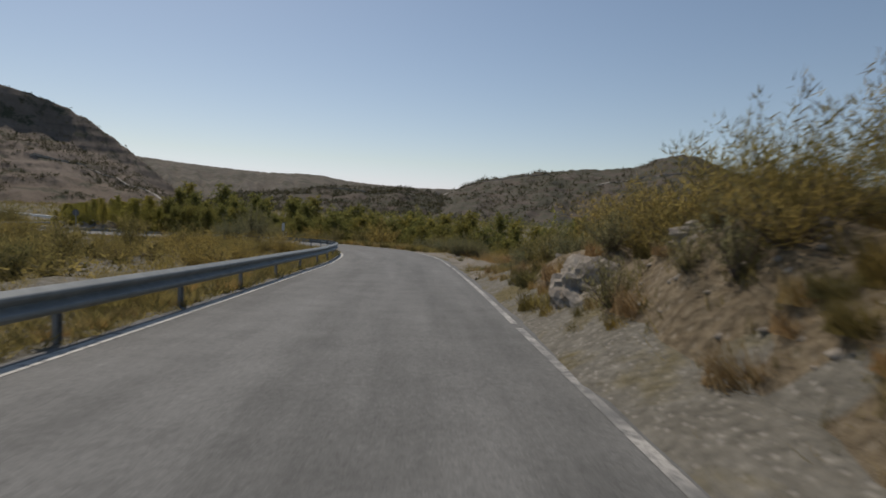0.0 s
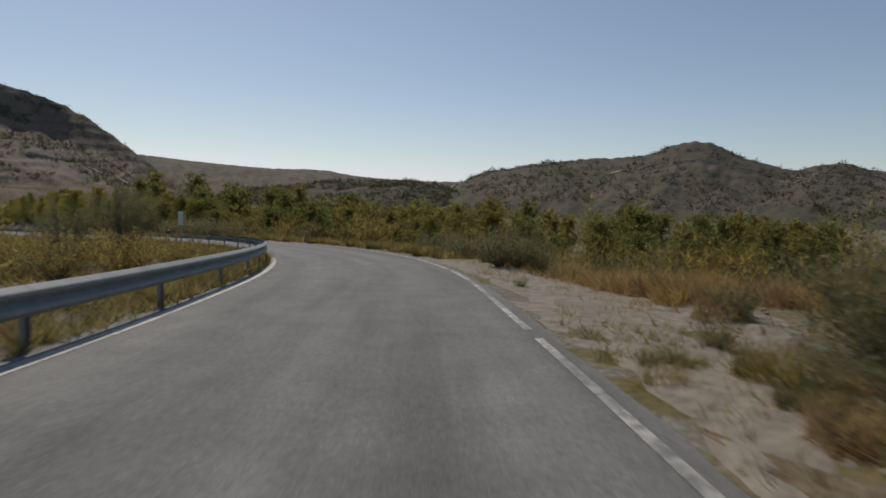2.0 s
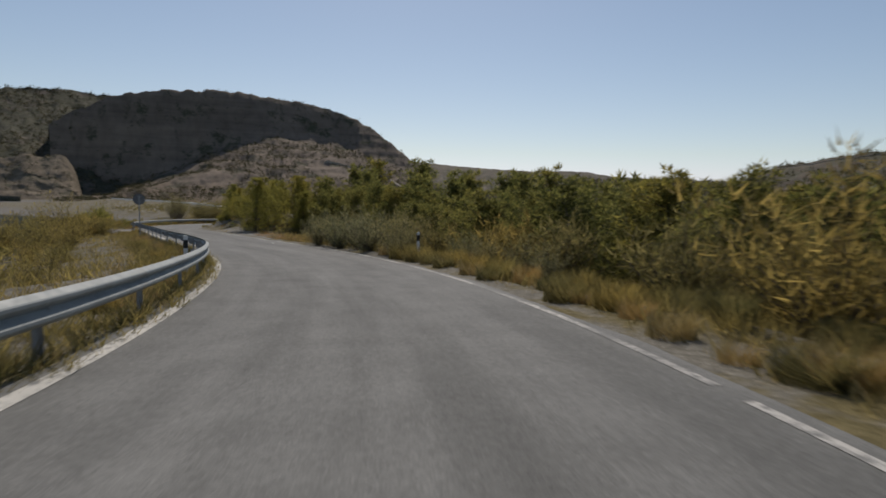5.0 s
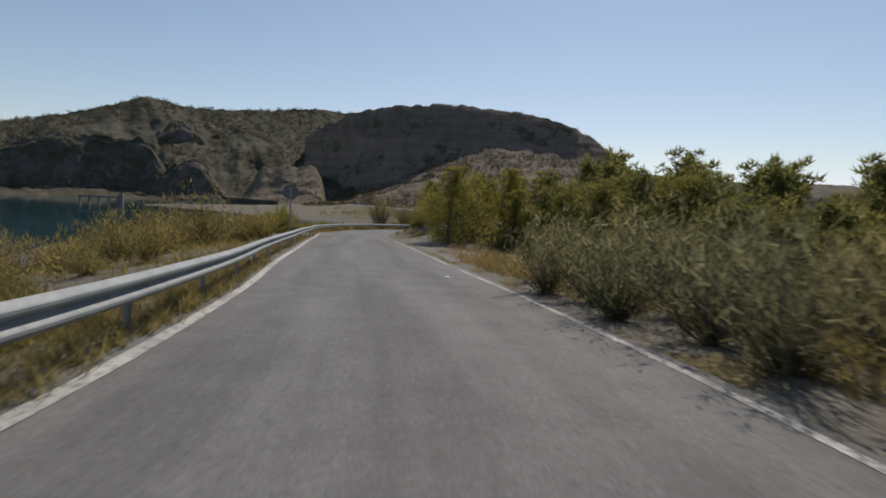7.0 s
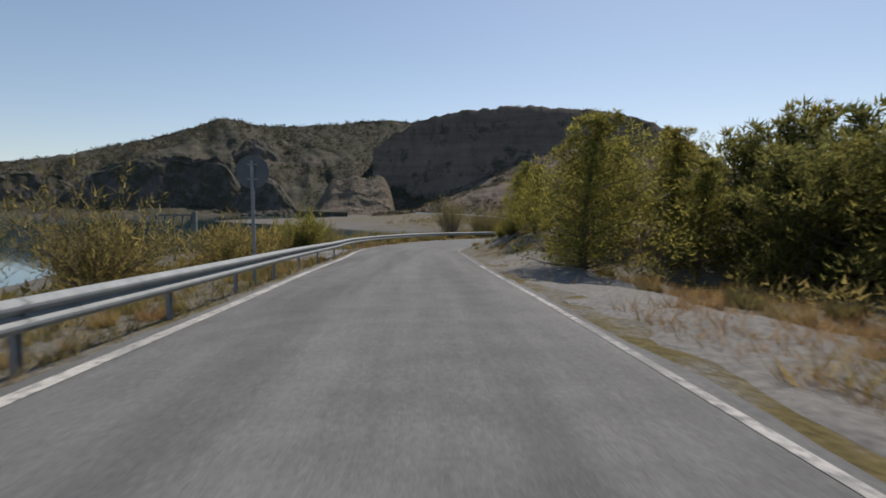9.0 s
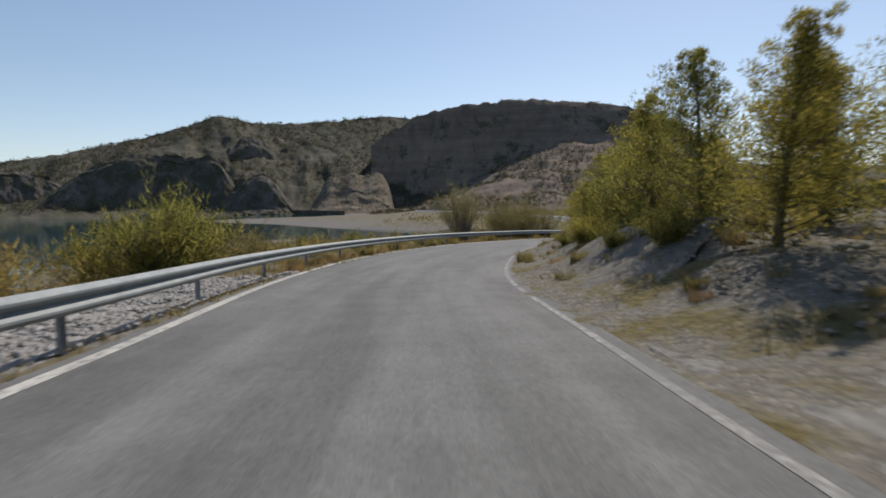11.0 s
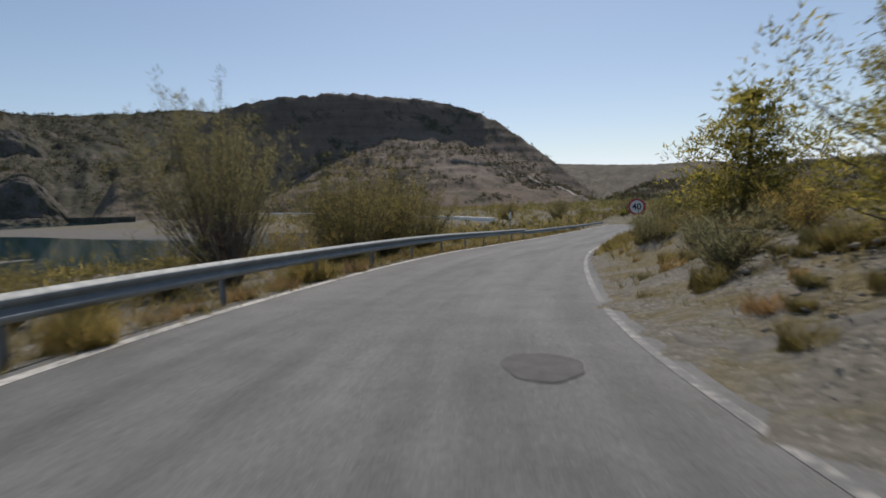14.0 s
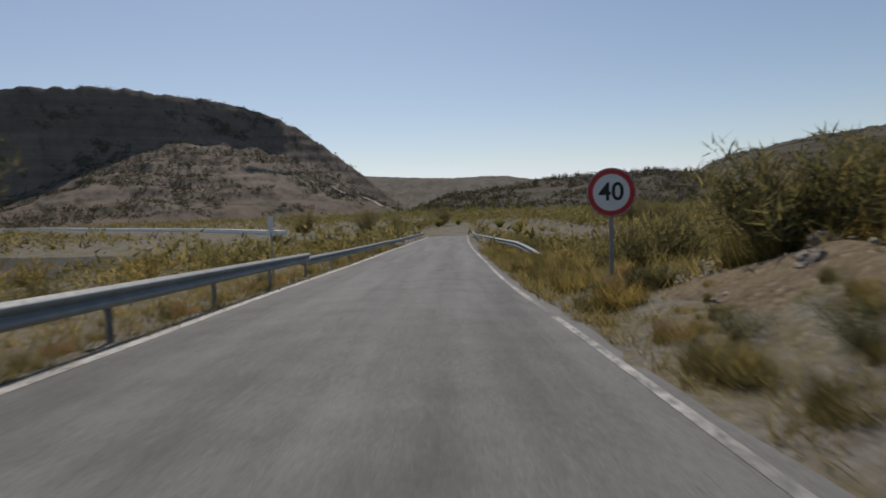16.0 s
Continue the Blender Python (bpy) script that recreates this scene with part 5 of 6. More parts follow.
for i in range(34):
    plant(prng.choice(("ochre", "olive", "broom", "rust", "straw")), prng.uniform(137, 160), 4.2 + 4.0 * prng.random(), prng.uniform(0.5, 1.0), 1.2)
for i in range(10):
    plant(prng.choice(("green", "broom", "tamarisk")), prng.uniform(138, 156), 7.0 + 3.0 * prng.random(), prng.uniform(0.6, 1.0), 1.2)
for i in range(60):
    s = prng.uniform(152, 190)
    plant(prng.choice(("ochre", "olive", "ochre", "straw", "rust")), s, half_w(s) + 0.8 + 1.5 * prng.random(), prng.uniform(0.55, 0.9), 1.25)
for i in range(40):
    l = prng.uniform(6.0, 12)
    plant(prng.choice(("broomnear", "tamnear", "green")) if l < 8.4 else prng.choice(("tamfar", "green")), prng.uniform(156, 196), l, prng.uniform(0.7, 1.2), 1.25)
for s, l, k in ((143.6, 7.2, 0.6), (145.2, 7.6, 0.62), (146.8, 7.0, 0.58), (148.4, 7.8, 0.66)):
    plant("tamnear", s, l, k, 1.3)
for s, l, k in ((155.2, 4.9, 1.0), (156.0, 5.6, 0.9), (153.6, 5.0, 0.8), (149.8, 5.2, 0.7), (147.2, 5.8, 0.9), (144.0, 5.2, 0.7)):
    plant("broomnear", s, l, k)
for i in range(36):
    s = prng.uniform(153, 184)
    plant(prng.choice(("olive", "ochre", "olive")), s, half_w(s) + 0.7 + 0.9 * prng.random(), prng.uniform(0.5, 0.85), 1.3)
for i in range(46):
    s = prng.uniform(136, 158)
    plant(prng.choice(("olive", "straw", "olive", "ochre")), s, half_w(s) + 0.6 + 2.8 * prng.random(), prng.uniform(0.35, 0.62), 1.2)
# the straight with the speed sign
for s, l, k in ((146, 7.2, 1.0), (148.5, 6.6, 0.9), (151, 7.5, 1.1), (153, 8.6, 1.3), (155.5, 7.4, 1.1), (158, 8.4, 1.35), (160.5, 7.4, 1.2), (163, 8.8, 1.4), (166, 8.2, 1.3), (169, 7.6, 1.2), (172, 8.4, 1.3), (176, 7.6, 1.1), (181, 7.2, 1.1), (186, 7.6, 1.2)):
    plant(("tamnear", "green", "broomnear")[int(s) % 3] if s < 170 else "tamfar", s, l, k * (0.62 if s < 162 else 0.85), 1.25)
for i in range(46):
    s = prng.uniform(155, 200)
    plant(prng.choice(("ochre", "olive", "ochre", "straw")), s, half_w(s) + (0.9 if s < 165 else 1.5) + 2.6 * prng.random(), prng.uniform(0.7, 1.15), 1.2)
for i in range(22):
    plant(prng.choice(("tamfar", "green")), prng.uniform(185, 232), prng.uniform(6, 14), prng.uniform(0.7, 1.2), 1.2)
# lake side: scrub slope
for i in range(110):
    s = prng.uniform(-4, 66)
    l = -(5.4 + 26 * prng.random()**1.4)
    plant("tamnear" if l > -13 else prng.choice(("tamfar", "tamfar", "tamfar", "green")), s, l, prng.uniform(0.4, 0.75) if l > -9 else prng.uniform(0.5, 0.95), 1.25)
for i in range(44):
    s = prng.uniform(12, 54)
    plant(prng.choice(("tamnear", "broom", "green", "tamnear")), s, -(8.2 + 13 * prng.random()), prng.uniform(0.5, 0.8), 1.25)
plant("tall", 38.4, -7.6, 0.62, 0.9)
plant("tall", 36.0, -8.8, 0.5, 1.0)
for s, l, k in ((34, -11.0, 1.2), (30, -13, 1.3), (25, -14, 1.3)):
    plant("green", s, l, k, 0.9)
for s, l, k in ((72, -7.0, 0.9), (75, -6.6, 0.8), (77, -8.2, 0.95), (79.5, -7.0, 0.85), (82, -8.4, 1.0), (84, -6.8, 0.8), (86.5, -8.8, 1.05), (88.5, -7.4, 0.9), (91, -8.8, 1.0), (95.4, -7.6, 1.3), (97.6, -8.6, 1.1), (93, -11, 1.1),
                (89, -12, 1.1), (85, -12.5, 1.1), (80, -12, 1.1), (76, -13, 1.1), (100, -9.4, 1.0), (102.5, -12, 1.1), (70, -10, 1.0)):
    plant("tamnear" if s > 84 and l > -9.5 else "tamarisk", s, l - 0.8, k * (0.55 if s < 84 else 1.0 if s < 90 else 1.35), 1.15)
for s, l, k in ((105.5, -5.4, 1.2), (113.0, -6.4, 1.35), (115.2, -6.8, 1.45), (114.0, -8.6, 1.2), (118, -9.2, 0.8), (128, -8.6, 0.8), (132.5, -8.4, 0.75)):
    plant("lime", s, l, k, 1.05)
for i in range(86):
    plant(prng.choice(("tamfar", "tamfar", "ochre", "tamfar")), prng.uniform(103, 140), -(5.4 + 15 * prng.random()), prng.uniform(0.5, 0.8), 1.35)
for s, l, k in ((116.4, -7.2, 1.1), (118.2, -8.4, 1.2), (120.4, -7.4, 1.0), (122.2, -9.0, 0.95), (114.6, -9.6, 1.1), (101.5, -6.6, 1.2), (103.6, -7.6, 1.25), (106.5, -8.6, 1.1), (109.0, -7.4, 0.95), (99.5, -5.8, 0.95)):
    plant("tamnear" if s > 112 else "tamarisk", s, l, k * 0.95, 1.3)
for s, l, k in ((144.0, -6.5, 1.08), (146.2, -7.8, 0.85)):
    plant("tall", s, l, k)
for s, l, k in ((150.6, -5.9, 0.92), (152.4, -7.2, 0.98), (154.6, -6.2, 1.0), (157.0, -6.8, 1.02), (160.4, -6.6, 0.92), (157.5, -9.4, 0.95)):
    plant("reed", s, l, k)
for s, l, k in ((147.6, -6.2, 0.85), (149.0, -8.2, 0.9), (141.2, -6.0, 0.75), (138.6, -6.6, 0.7)):
    plant("tamnear", s, l, k, 1.2)
for i in range(40):
    plant(prng.choice(("tamfar", "green", "ochre", "tamfar")), prng.uniform(162, 232), -(5.0 + 14 * prng.random()), prng.uniform(0.5, 0.95), 1.2)
# round russet tufts against the edge line
for i in range(26):
    s = 114 + i * 1.25 + prng.uniform(-0.5, 0.5)
    plant(prng.choice(("rust", "rust", "ochre", "olive")), s, -(half_w(s) + 0.34 + 0.4 * prng.random()), prng.uniform(0.8, 1.15), 1.15)
# where the road runs out of sight
for i in range(34):
    plant_at(prng.choice(("lime", "reed", "green", "tamfar")), prng.uniform(-150, -60), prng.uniform(216, 262), prng.uniform(0.8, 1.25), 1.3)
# the verge under the left-hand rail
for i in range(330):
    s = prng.uniform(-4, 205)
    plant(prng.choice(("olive", "straw", "ochre", "straw", "rust")), s, -(half_w(s) + 0.45 + 1.3 * prng.random()), prng.uniform(0.45, 0.85), 1.1)

for some in KINDS.values():
    for src in some:
        if src.name not in USED:
            for o in list(src.children):
                bpy.data.objects.remove(o)
            bpy.data.objects.remove(src)

# ---- ground cover ----
vr = np.random.RandomState(4)


def scatter(n, s0, s1, l0, l1, lo, hi, power=1.6, keep=None):
    s = vr.uniform(s0, s1, n)
    l = l0 + (l1 - l0) * vr.random_sample(n)**power
    p = np.array([tuple(on_road(a, b)) for a, b in zip(s, l)])
    z = land(p[:, 0], p[:, 1])
    ok = z > LAKE_Z + 0.6
    if keep is not None:
        ok &= keep(s, l, p)
    k = vr.uniform(lo, hi, n)
    return np.stack([p[:, 0], p[:, 1], z - 0.03, k], 1)[ok]


def patchy(scale, level, seed):
    return lambda s, l, p: fbm(p[:, 0] * scale, p[:, 1] * scale, 3, seed) > level


cover("dry_grass", np.vstack([scatter(2600, -6, 205, -2.95, -5.6, 0.6, 1.3, 1.1), scatter(4200, -6, 205, -3.0, -30, 0.6, 1.5, 1.8), scatter(1600, 24, 100, 3.3, 16, 0.6, 1.4, 1.5, patchy(0.3, 0.0, 7)),
                              scatter(900, 100, 200, 3.4, 12, 0.5, 1.2, 1.5, patchy(0.4, 0.15, 8)), scatter(300, -4, 22, 3.2, 7, 0.5, 1.2, 1.3)]),
      STRAW, "thin dry straw-coloured grass over the slopes", 0.30, 0.22, 0.009, 10, 1)
cover("verge_grass", np.vstack([scatter(6500, -6, 80, -2.75, -4.9, 0.6, 1.35, 1.2), scatter(2600, 80, 205, -2.95, -4.9, 0.5, 1.25, 1.0), scatter(900, 100, 160, 3.5, 8, 0.5, 1.0, 1.0), scatter(600, 0, 24, 2.85, 4.2, 0.4, 1.0, 1.0), scatter(500, 2, 24, 3.6, 7, 0.5, 1.1, 1.0)]),
      OLIVE, "grey-green grass along the verge", 0.34, 0.26, 0.014, 9, 11)
cover("rough_grass", np.vstack([scatter(2300, 34, 84, 3.4, 9.5, 0.7, 1.7, 1.0), scatter(1800, 148, 205, 3.7, 9.5, 0.7, 1.6, 1.0), scatter(1500, 151, 190, 3.2, 4.5, 0.6, 1.2, 1.0), scatter(260, 18, 38, 3.4, 6.2, 0.4, 0.9, 1.0), scatter(3200, -6, 205, -4.4, -9.5, 0.7, 1.7, 1.0)]),
      TAMARISK, "rough ochre grass beside the road", 0.40, 0.30, 0.012, 9, 12)
cover("olive_ground_scrub", np.vstack([scatter(3200, -6, 205, -7.5, -45, 0.5, 1.4, 1.3), scatter(900, 36, 100, 8.5, 26, 0.5, 1.3, 1.3), scatter(800, 100, 215, 9, 28, 0.6, 1.6, 1.1), scatter(500, -10, 30, 9, 22, 0.8, 2.0, 1.0), scatter(800, 18, 50, 9, 34, 0.8, 1.9, 1.0)]),
      OLIVE, "low olive-green ground scrub", 0.55, 0.55, 0.095, 5, 2, True)
cover("ochre_ground_scrub", np.vstack([scatter(3000, -6, 215, -8, -60, 0.5, 1.5, 1.2), scatter(700, 38, 100, 9, 22, 0.6, 1.5, 1.3), scatter(500, 160, 215, 9, 26, 0.7, 1.8, 1.1)]),
      TAMARISK, "low ochre ground scrub", 0.55, 0.55, 0.09, 5, 3, True)
cover("russet_grass", np.vstack([scatter(700, 25, 40, 4.6, 10, 0.6, 1.5, 1.0), scatter(1100, 76, 88, 3.5, 9, 0.6, 1.3, 1.0), scatter(2600, 80, 104, 6.2, 14, 0.6, 1.4, 0.9, patchy(0.35, -0.25, 12))]),
      RUST, "russet dried grass on the flat", 0.36, 0.26, 0.009, 14, 4)


def far_places(n, x0, x1, y0, y1, lo, hi, level, seed, gap=45):
    x, y = vr.uniform(x0, x1, n), vr.uniform(y0, y1, n)
    z = land(x, y)
    s, l = road_of(x, y)
    ok = (z > LAKE_Z + 1.6) & (fbm(x * 0.012, y * 0.012, 3, seed) > level) & (np.abs(l) > gap) & (bank_dist(x, y) > 9)
    return np.stack([x, y, z - 0.1, vr.uniform(lo, hi, n)], 1)[ok]


cover("distant_trees", np.vstack([far_places(900, -60, 300, 85, 420, 0.8, 1.5, -0.4, 3, 44), far_places(300, -260, 500, 400, 800, 0.8, 1.6, -0.1, 4), far_places(260, -190, -60, 225, 400, 0.5, 0.9, -0.6, 6, 7)]),
      WOODLEAF, "dark green trees across the valley", 1, 1, 1, 1, 5, True, far_tree)
cover("distant_scrub", np.vstack([far_places(3800, -420, 300, 90, 560, 0.7, 2.0, -0.2, 8, 34), far_places(4500, -300, 60, 150, 460, 0.7, 1.6, -1.0, 14, 9), far_places(3000, -135, -40, 150, 330, 0.6, 1.4, -2.0, 15, 4.6), far_places(1500, -260, -60, -80, 120, 0.6, 1.6, -0.6, 9, 40)]),
      OLIVE, "scrub over the valley floor", 1.2, 1.5, 0.31, 4, 6, True)


def hill_places(P, n, v0, v1, lo, hi, level, seed, scale=0.02):
    x, y, z = P
    i, j = vr.randint(0, x.shape[0], n), vr.randint(int(12 + v0 * (x.shape[1] - 12)), int(12 + v1 * (x.shape[1] - 12)) - 1, n)
    q = np.stack([x[i, j], y[i, j], z[i, j] - 0.3, vr.uniform(lo, hi, n)], 1)
    q[:, :2] += vr.uniform(-2, 2, (n, 2))
    return q[(fbm(q[:, 0] * scale, q[:, 1] * scale, 4, seed) > level) & (q[:, 2] > LAKE_Z)]


cover("hill_scrub", np.vstack([hill_places(MESA_P, 6500, 0.22, 0.9, 0.35, 1.1, -0.35, 31), hill_places(MESA_P, 500, 0.0, 0.2, 0.4, 1.0, -0.5, 35), hill_places(LEFT_P, 13000, 0.0, 0.95, 0.5, 1.6, -0.35, 32, 0.018),
                               *[hill_places(P, n, 0.0, 0.9, 0.3, 1.0, -0.3, 37, 0.05) for P, n in ((BLUFF_P, 260), (CLIFF_MASS_P, 700), (ROCK_KNOLL_P, 300), (BUTTE_P, 400), (LEFT_CLIFF_P, 400))],
                               hill_places(RIGHT_P, 5500, 0.0, 0.98, 0.6, 1.8, -0.25, 33), hill_places(GORGE_P, 3200, 0.0, 0.98, 0.6, 1.5, -0.8, 36)]),
      HILL_SCRUB, "scattered dark scrub on the hillsides", 2.0, 2.0, 0.85, 3, 7, True)


# ---- signs and markers ----
def disc(name, r, t, material, seg=40):
    bm = bmesh.new()
    bmesh.ops.create_cone(bm, cap_ends=True, segments=seg, radius1=r, radius2=r, depth=t)
    bmesh.ops.rotate(bm, verts=bm.verts, matrix=Matrix.Rotation(radians(90), 3, "X"))
    return bm_mesh(name, bm, material)


def ring(name, r0, r1, t, material, seg=40):
    v, f = [], []
    for k in range(seg):
        a = 2 * math.pi * k / seg
        for r, y in ((r0, 0), (r1, 0), (r1, t), (r0, t)):
            v.append((r * math.cos(a), y, r * math.sin(a)))
    for k in range(seg):
        n = (k + 1) % seg
        for j in range(4):
            f.append((4 * k + j, 4 * k + (j + 1) % 4, 4 * n + (j + 1) % 4, 4 * n + j))
    return mesh_of(name, v, f, material)


def box(name, x0, x1, y0, y1, z0, z1, material, bevel=0.0):
    bm = bmesh.new()
    bmesh.ops.create_cube(bm, size=1)
    for p in bm.verts:
        p.co = Vector(((x0 + x1) / 2 + p.co.x * (x1 - x0), (y0 + y1) / 2 + p.co.y * (y1 - y0), (z0 + z1) / 2 + p.co.z * (z1 - z0)))
    if bevel:
        bmesh.ops.bevel(bm, geom=bm.edges[:], offset=bevel, segments=2, affect="EDGES")
    return bm_mesh(name, bm, material)


def round_sign(name, place, yaw, dia, centre, label, limit=""):
    """A round sign on a steel post; it faces -y before the turn."""
    sign = thing(name, label, "road sign", pose(place.x, place.y, place.z, 0, 0, yaw))
    part("post", box("post", -0.04, 0.04, 0.02, 0.06, -0.4, centre + dia * 0.35, POST_STEEL, 0.006), sign)
    r = dia / 2
    plate = part("plate", disc("plate", r, 0.012, SIGN_BACK), sign, m=pose(0, 0, centre))
    part("rim", ring("rim", r - 0.004, r + 0.008, 0.03, SIGN_BACK), plate, m=pose(0, -0.008, 0))
    for z in (-0.22, 0.22):
        part("clamp", box("clamp", -0.12, 0.12, 0.004, 0.035, z * dia - 0.02, z * dia + 0.02, POST_STEEL), plate)
    if limit:
        part("face", disc("face", r * 0.985, 0.004, SIGN_WHITE), plate, m=pose(0, -0.009, 0))
        part("red_border", ring("red_border", r * 0.76, r * 0.97, 0.004, SIGN_RED), plate, "broad red border", pose(0, -0.016, 0))
        txt = bpy.data.curves.new("figures", "FONT")
        txt.body, txt.size, txt.align_x, txt.align_y, txt.extrude = limit, dia * 0.52, "CENTER", "CENTER", 0.002
        txt.offset = 0.008
        tmp = bpy.data.objects.new("figures", txt)
        scene.collection.objects.link(tmp)
        me = bpy.data.meshes.new_from_object(tmp.evaluated_get(bpy.context.evaluated_depsgraph_get()))
        bpy.data.objects.remove(tmp)
        me.materials.clear()
        me.materials.append(SIGN_BLACK)
        part("figures", me, plate, "black figures", pose(0, -0.016, 0, 90, 0, 0))
    return sign


g_ = land_z(-82.87, 130.0)
round_sign("speed_limit_sign", Vector((-82.87, 130.0, g_)), 14.0, 0.95, -5.15 - g_, "round speed limit sign reading 40 with a red border", "40")
g_ = land_z(-46.4, 71.4)
round_sign("sign_back", Vector((-46.4, 71.4, g_)), road_yaw(95) + 180, 0.8, -1.62 - g_, "back of a round grey road sign on a steel post")


def marker_post(name, place, yaw, height, plate_w, plate_h, label):
    post = thing(name, label, "marker post", pose(place.x, place.y, place.z, 0, 0, yaw))
    part("post", box("post", -0.025, 0.025, 0.0, 0.03, -0.3, height, POST_STEEL, 0.004), post)
    part("plate", box("plate", -plate_w / 2, plate_w / 2, -0.012, -0.002, height - plate_h, height + 0.02, SIGN_WHITE, 0.002), post, "white plate")
    return post


def edge_post(name, place, yaw, label):
    """A short white plastic post with a black band."""
    post = thing(name, label, "delineator", pose(place.x, place.y, place.z, 0, 0, yaw))
    part("body", box("body", -0.05, 0.05, -0.03, 0.03, -0.2, 0.95, SIGN_WHITE, 0.012), post)
    part("black_band", box("black_band", -0.053, 0.053, -0.033, 0.033, 0.62, 0.85, SIGN_BLACK, 0.01), post)
    return post


for x, y, top, yaw in ((-10.1, 36.1, -0.22, 5), (-93.0, 133.3, -5.45, 16)):
    g = land_z(x, y)
    marker_post("marker_post", Vector((x, y, g)), yaw, top - g, 0.17, 0.46, "thin steel marker post with a white plate behind the guardrail")
p = beside(63.6, 4.1)
edge_post("delineator", p, road_yaw(63), "white delineator post with a black band in the scrub")
p = on_road(60.0, -(half_w(60.0) + 0.7))
edge_post("delineator", p, road_yaw(60), "black-banded white delineator post at the guardrail")


# ---- stones, litter, patch ----
def rock_mesh(seed, sub=4):
    bm = bmesh.new()
    bmesh.ops.create_icosphere(bm, subdivisions=sub, radius=1.0)
    off = Vector((seed * 3.1, seed * 1.7, seed * 0.3))
    for q in bm.verts:
        n = noise.fractal(q.co * 1.3 + off, 1.0, 2.0, 4) * 0.34 + noise.cell(q.co * 2.2 + off) * 0.08 + noise.fractal(q.co * 5 + off, 1.0, 2.0, 3) * 0.06
        q.co = q.co * (1 + n)
        q.co.z *= 0.72
    return bm_mesh("boulder", bm, BOULDER, sub < 3)


ROCKS = [rock_mesh(k) for k in range(5)]
for s, l, r in ((8.9, 3.8, 0.66), (12.9, 4.3, 0.16), (13.6, 4.1, 0.14), (14.6, 4.4, 0.17), (15.8, 4.3, 0.14), (9.9, 3.7, 0.18), (6.7, 4.4, 0.3),
                (160.2, 5.6, 0.2), (161.4, 6.6, 0.22), (121.5, -6.0, 0.22)):
    q = beside(s, l)
    ob = new("boulder", ROCKS[prng.randrange(5)])
    ob.matrix_basis = pose(q.x, q.y, q.z - r * 0.05, prng.uniform(-20, 20), prng.uniform(-20, 20), prng.uniform(0, 360)) @ Matrix.Diagonal((r * 1.2, r, r, 1))
    tagged(ob, "weathered grey limestone boulder on the bank" if l > 0 else "brown stone beside the guardrail", "boulder", "boulders")


def stones(name, places, label, material):
    base = [np.array([(1, 0, 0), (0, 1, 0), (-1, 0.1, 0), (0, -1, 0.1), (0.1, 0.1, 0.9), (0, 0, -0.8)]) for _ in range(4)]
    f0 = np.array([(0, 1, 4), (1, 2, 4), (2, 3, 4), (3, 0, 4), (1, 0, 5), (2, 1, 5), (3, 2, 5), (0, 3, 5)])
    vs, fs = [], []
    for k, (x, y, z, r) in enumerate(places):
        v = base[k % 4] * r * vr.uniform(0.6, 1.2, (6, 3))
        a = vr.uniform(0, 6.28)
        vs.append(np.stack([v[:, 0] * math.cos(a) - v[:, 1] * math.sin(a) + x, v[:, 0] * math.sin(a) + v[:, 1] * math.cos(a) + y, v[:, 2] * 0.7 + z + 0.02], 1))
        fs.append(f0 + 6 * k)
    return tagged(new(name, mesh_of(name, np.vstack(vs), np.vstack(fs), material)), label, "stones", kind="stuff")


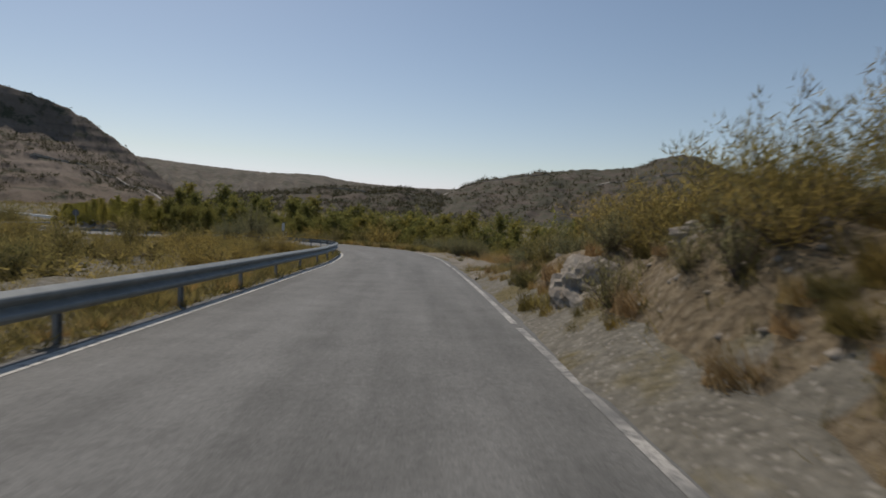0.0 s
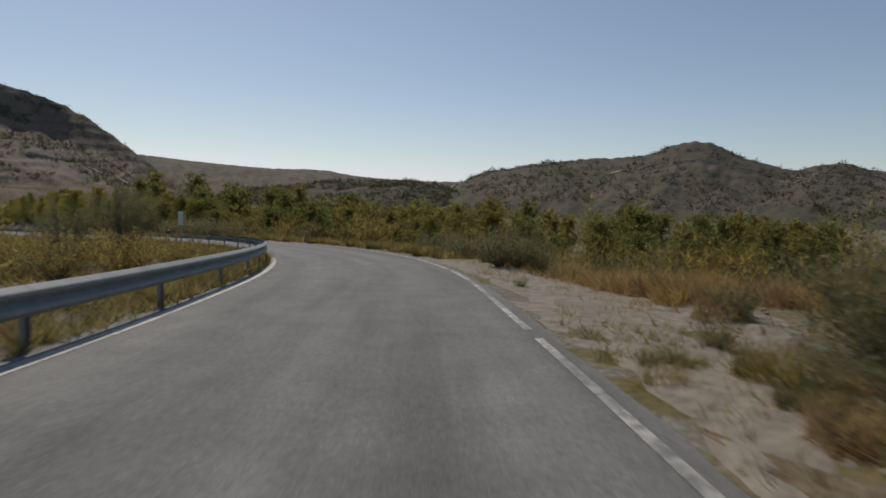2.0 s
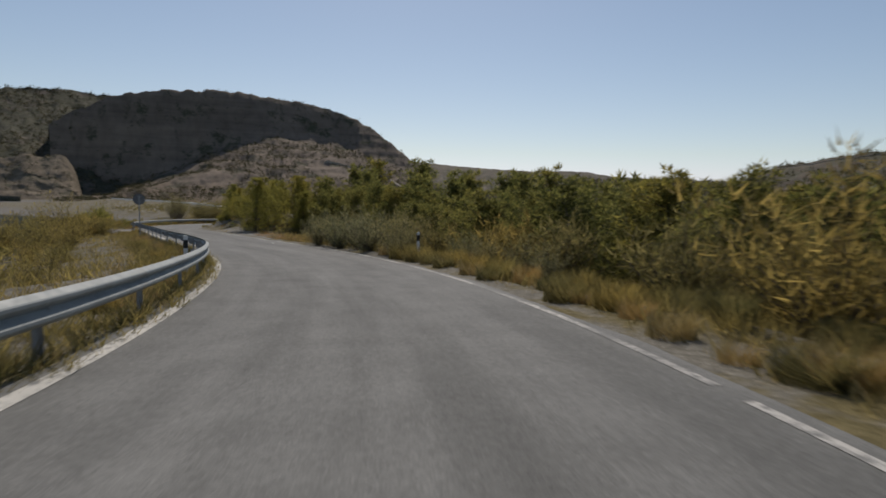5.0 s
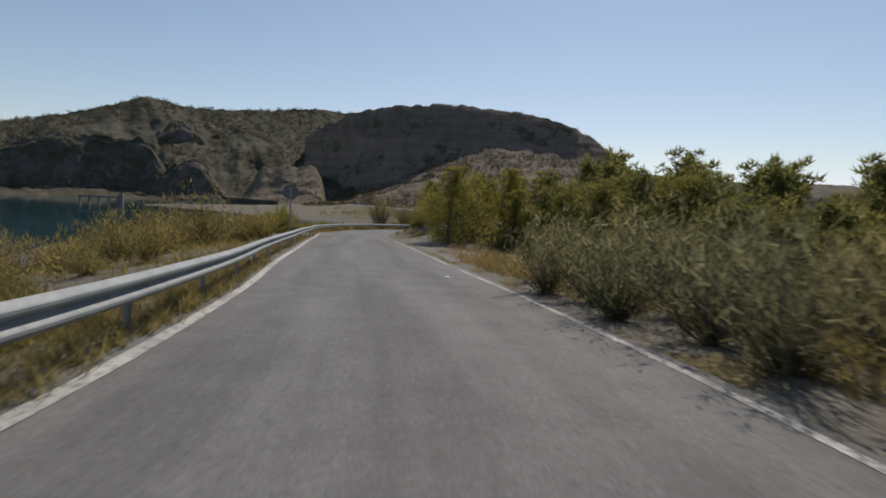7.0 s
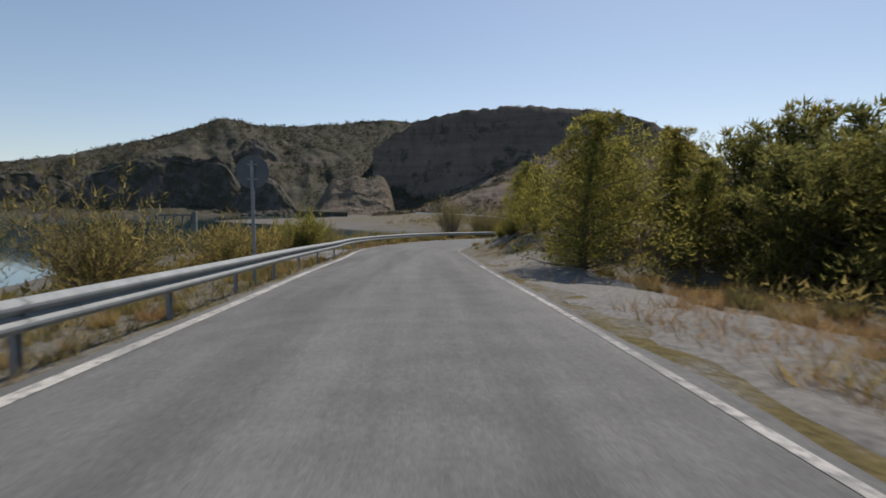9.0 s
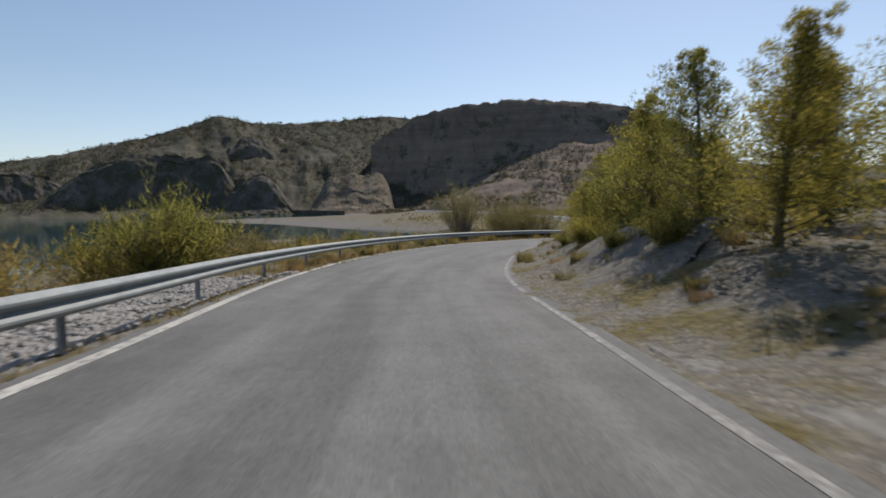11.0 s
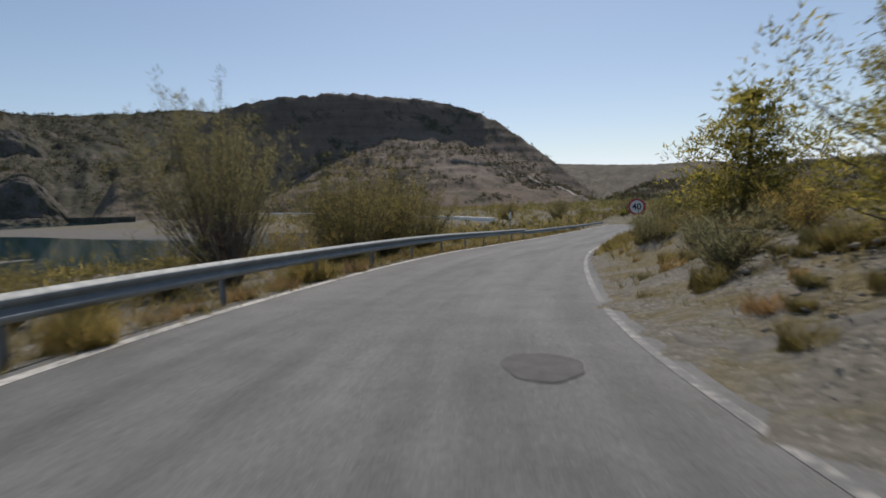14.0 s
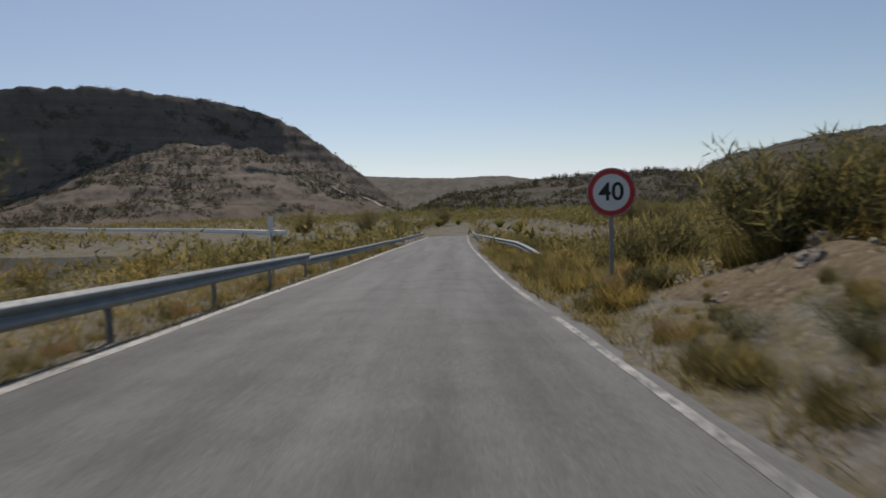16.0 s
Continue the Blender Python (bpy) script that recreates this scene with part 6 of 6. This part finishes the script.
stones("pale_stones", scatter(6500, 103.0, 114.2, -3.15, -6.0, 0.03, 0.085, 0.9) + np.array([0, 0, 0.075, 0]), "heap of pale broken stones behind the guardrail", PALE)
stones("gravel", np.vstack([scatter(1700, -4, 20, 3.1, 6.2, 0.02, 0.09, 1.1), scatter(70, 2, 16, 3.4, 5.4, 0.08, 0.15, 1.0), scatter(1500, 84, 135, 3.3, 8, 0.015, 0.06, 1.2), scatter(1700, 134, 168, 3.4, 8, 0.015, 0.09, 1.0), scatter(1200, 100, 136, 3.4, 7, 0.015, 0.09, 1.0),
                            scatter(1700, -4, 190, -3.1, -6, 0.015, 0.07, 1.4), scatter(900, 22, 40, 3.2, 7, 0.015, 0.06, 1.2)]), "loose stones on the verge", BOULDER)

for s, l, k in ((138.2, 6.6, 0.80), (136.8, 7.9, 0.70)):
    plant("pinenear", s, l, k, 1.3)
for s, l, k in ((157.9, 4.5, 0.55), (159.2, 4.2, 0.42), (157.0, 5.2, 0.6)):
    plant_at("broomnear", beside(s, l).x, beside(s, l).y, k, 1.2)

bm = bmesh.new()
bmesh.ops.create_circle(bm, cap_ends=True, segments=56, radius=1.0)
for q in bm.verts:
    a = math.atan2(q.co.y, q.co.x)
    k = 1 + 0.05 * math.sin(3 * a + 1) + 0.03 * math.sin(7 * a)
    q.co = Vector((q.co.x * 0.36 * k, q.co.y * 0.52 * k, 0))
ob = part("patch", bm_mesh("patch", bm, PATCH), road, "dark repaired patch")
q = on_road(135.5, 1.85, 0.006)
ob.matrix_basis = pose(q.x, q.y, q.z, -2.6, 0, 40)
bm = bmesh.new()
bmesh.ops.create_grid(bm, x_segments=4, y_segments=4, size=0.052)
for q in bm.verts:
    q.co.z = 0.02 + 0.02 * noise.noise(q.co * 22)
bmesh.ops.solidify(bm, geom=bm.faces[:], thickness=0.004)
ob = new("paper_litter", bm_mesh("paper_litter", bm, SIGN_WHITE))
q = on_road(75.8, 1.80)
ob.matrix_basis = pose(q.x, q.y, q.z, 0, 0, 30)
tagged(ob, "crumpled white paper lying on the asphalt", "litter")


# ---- jetty on the lake ----
jetty = thing("jetty", "small grey jetty on legs in the lake", "jetty", pose(-380, 128, LAKE_Z, 0, 0, 62))
part("deck", box("deck", -10, 10, -1.6, 1.6, 3.7, 4.7, CONCRETE, 0.08), jetty)
for x in (-9.4, -4.7, 0.0, 4.7, 9.4):
    part("leg", box("leg", x - 0.28, x + 0.28, -0.9, 0.9, -4, 3.6, CONCRETE), jetty)
part("tower", box("tower", 10, 12.2, -1.5, 1.5, -4, 6.2, CONCRETE, 0.1), jetty)
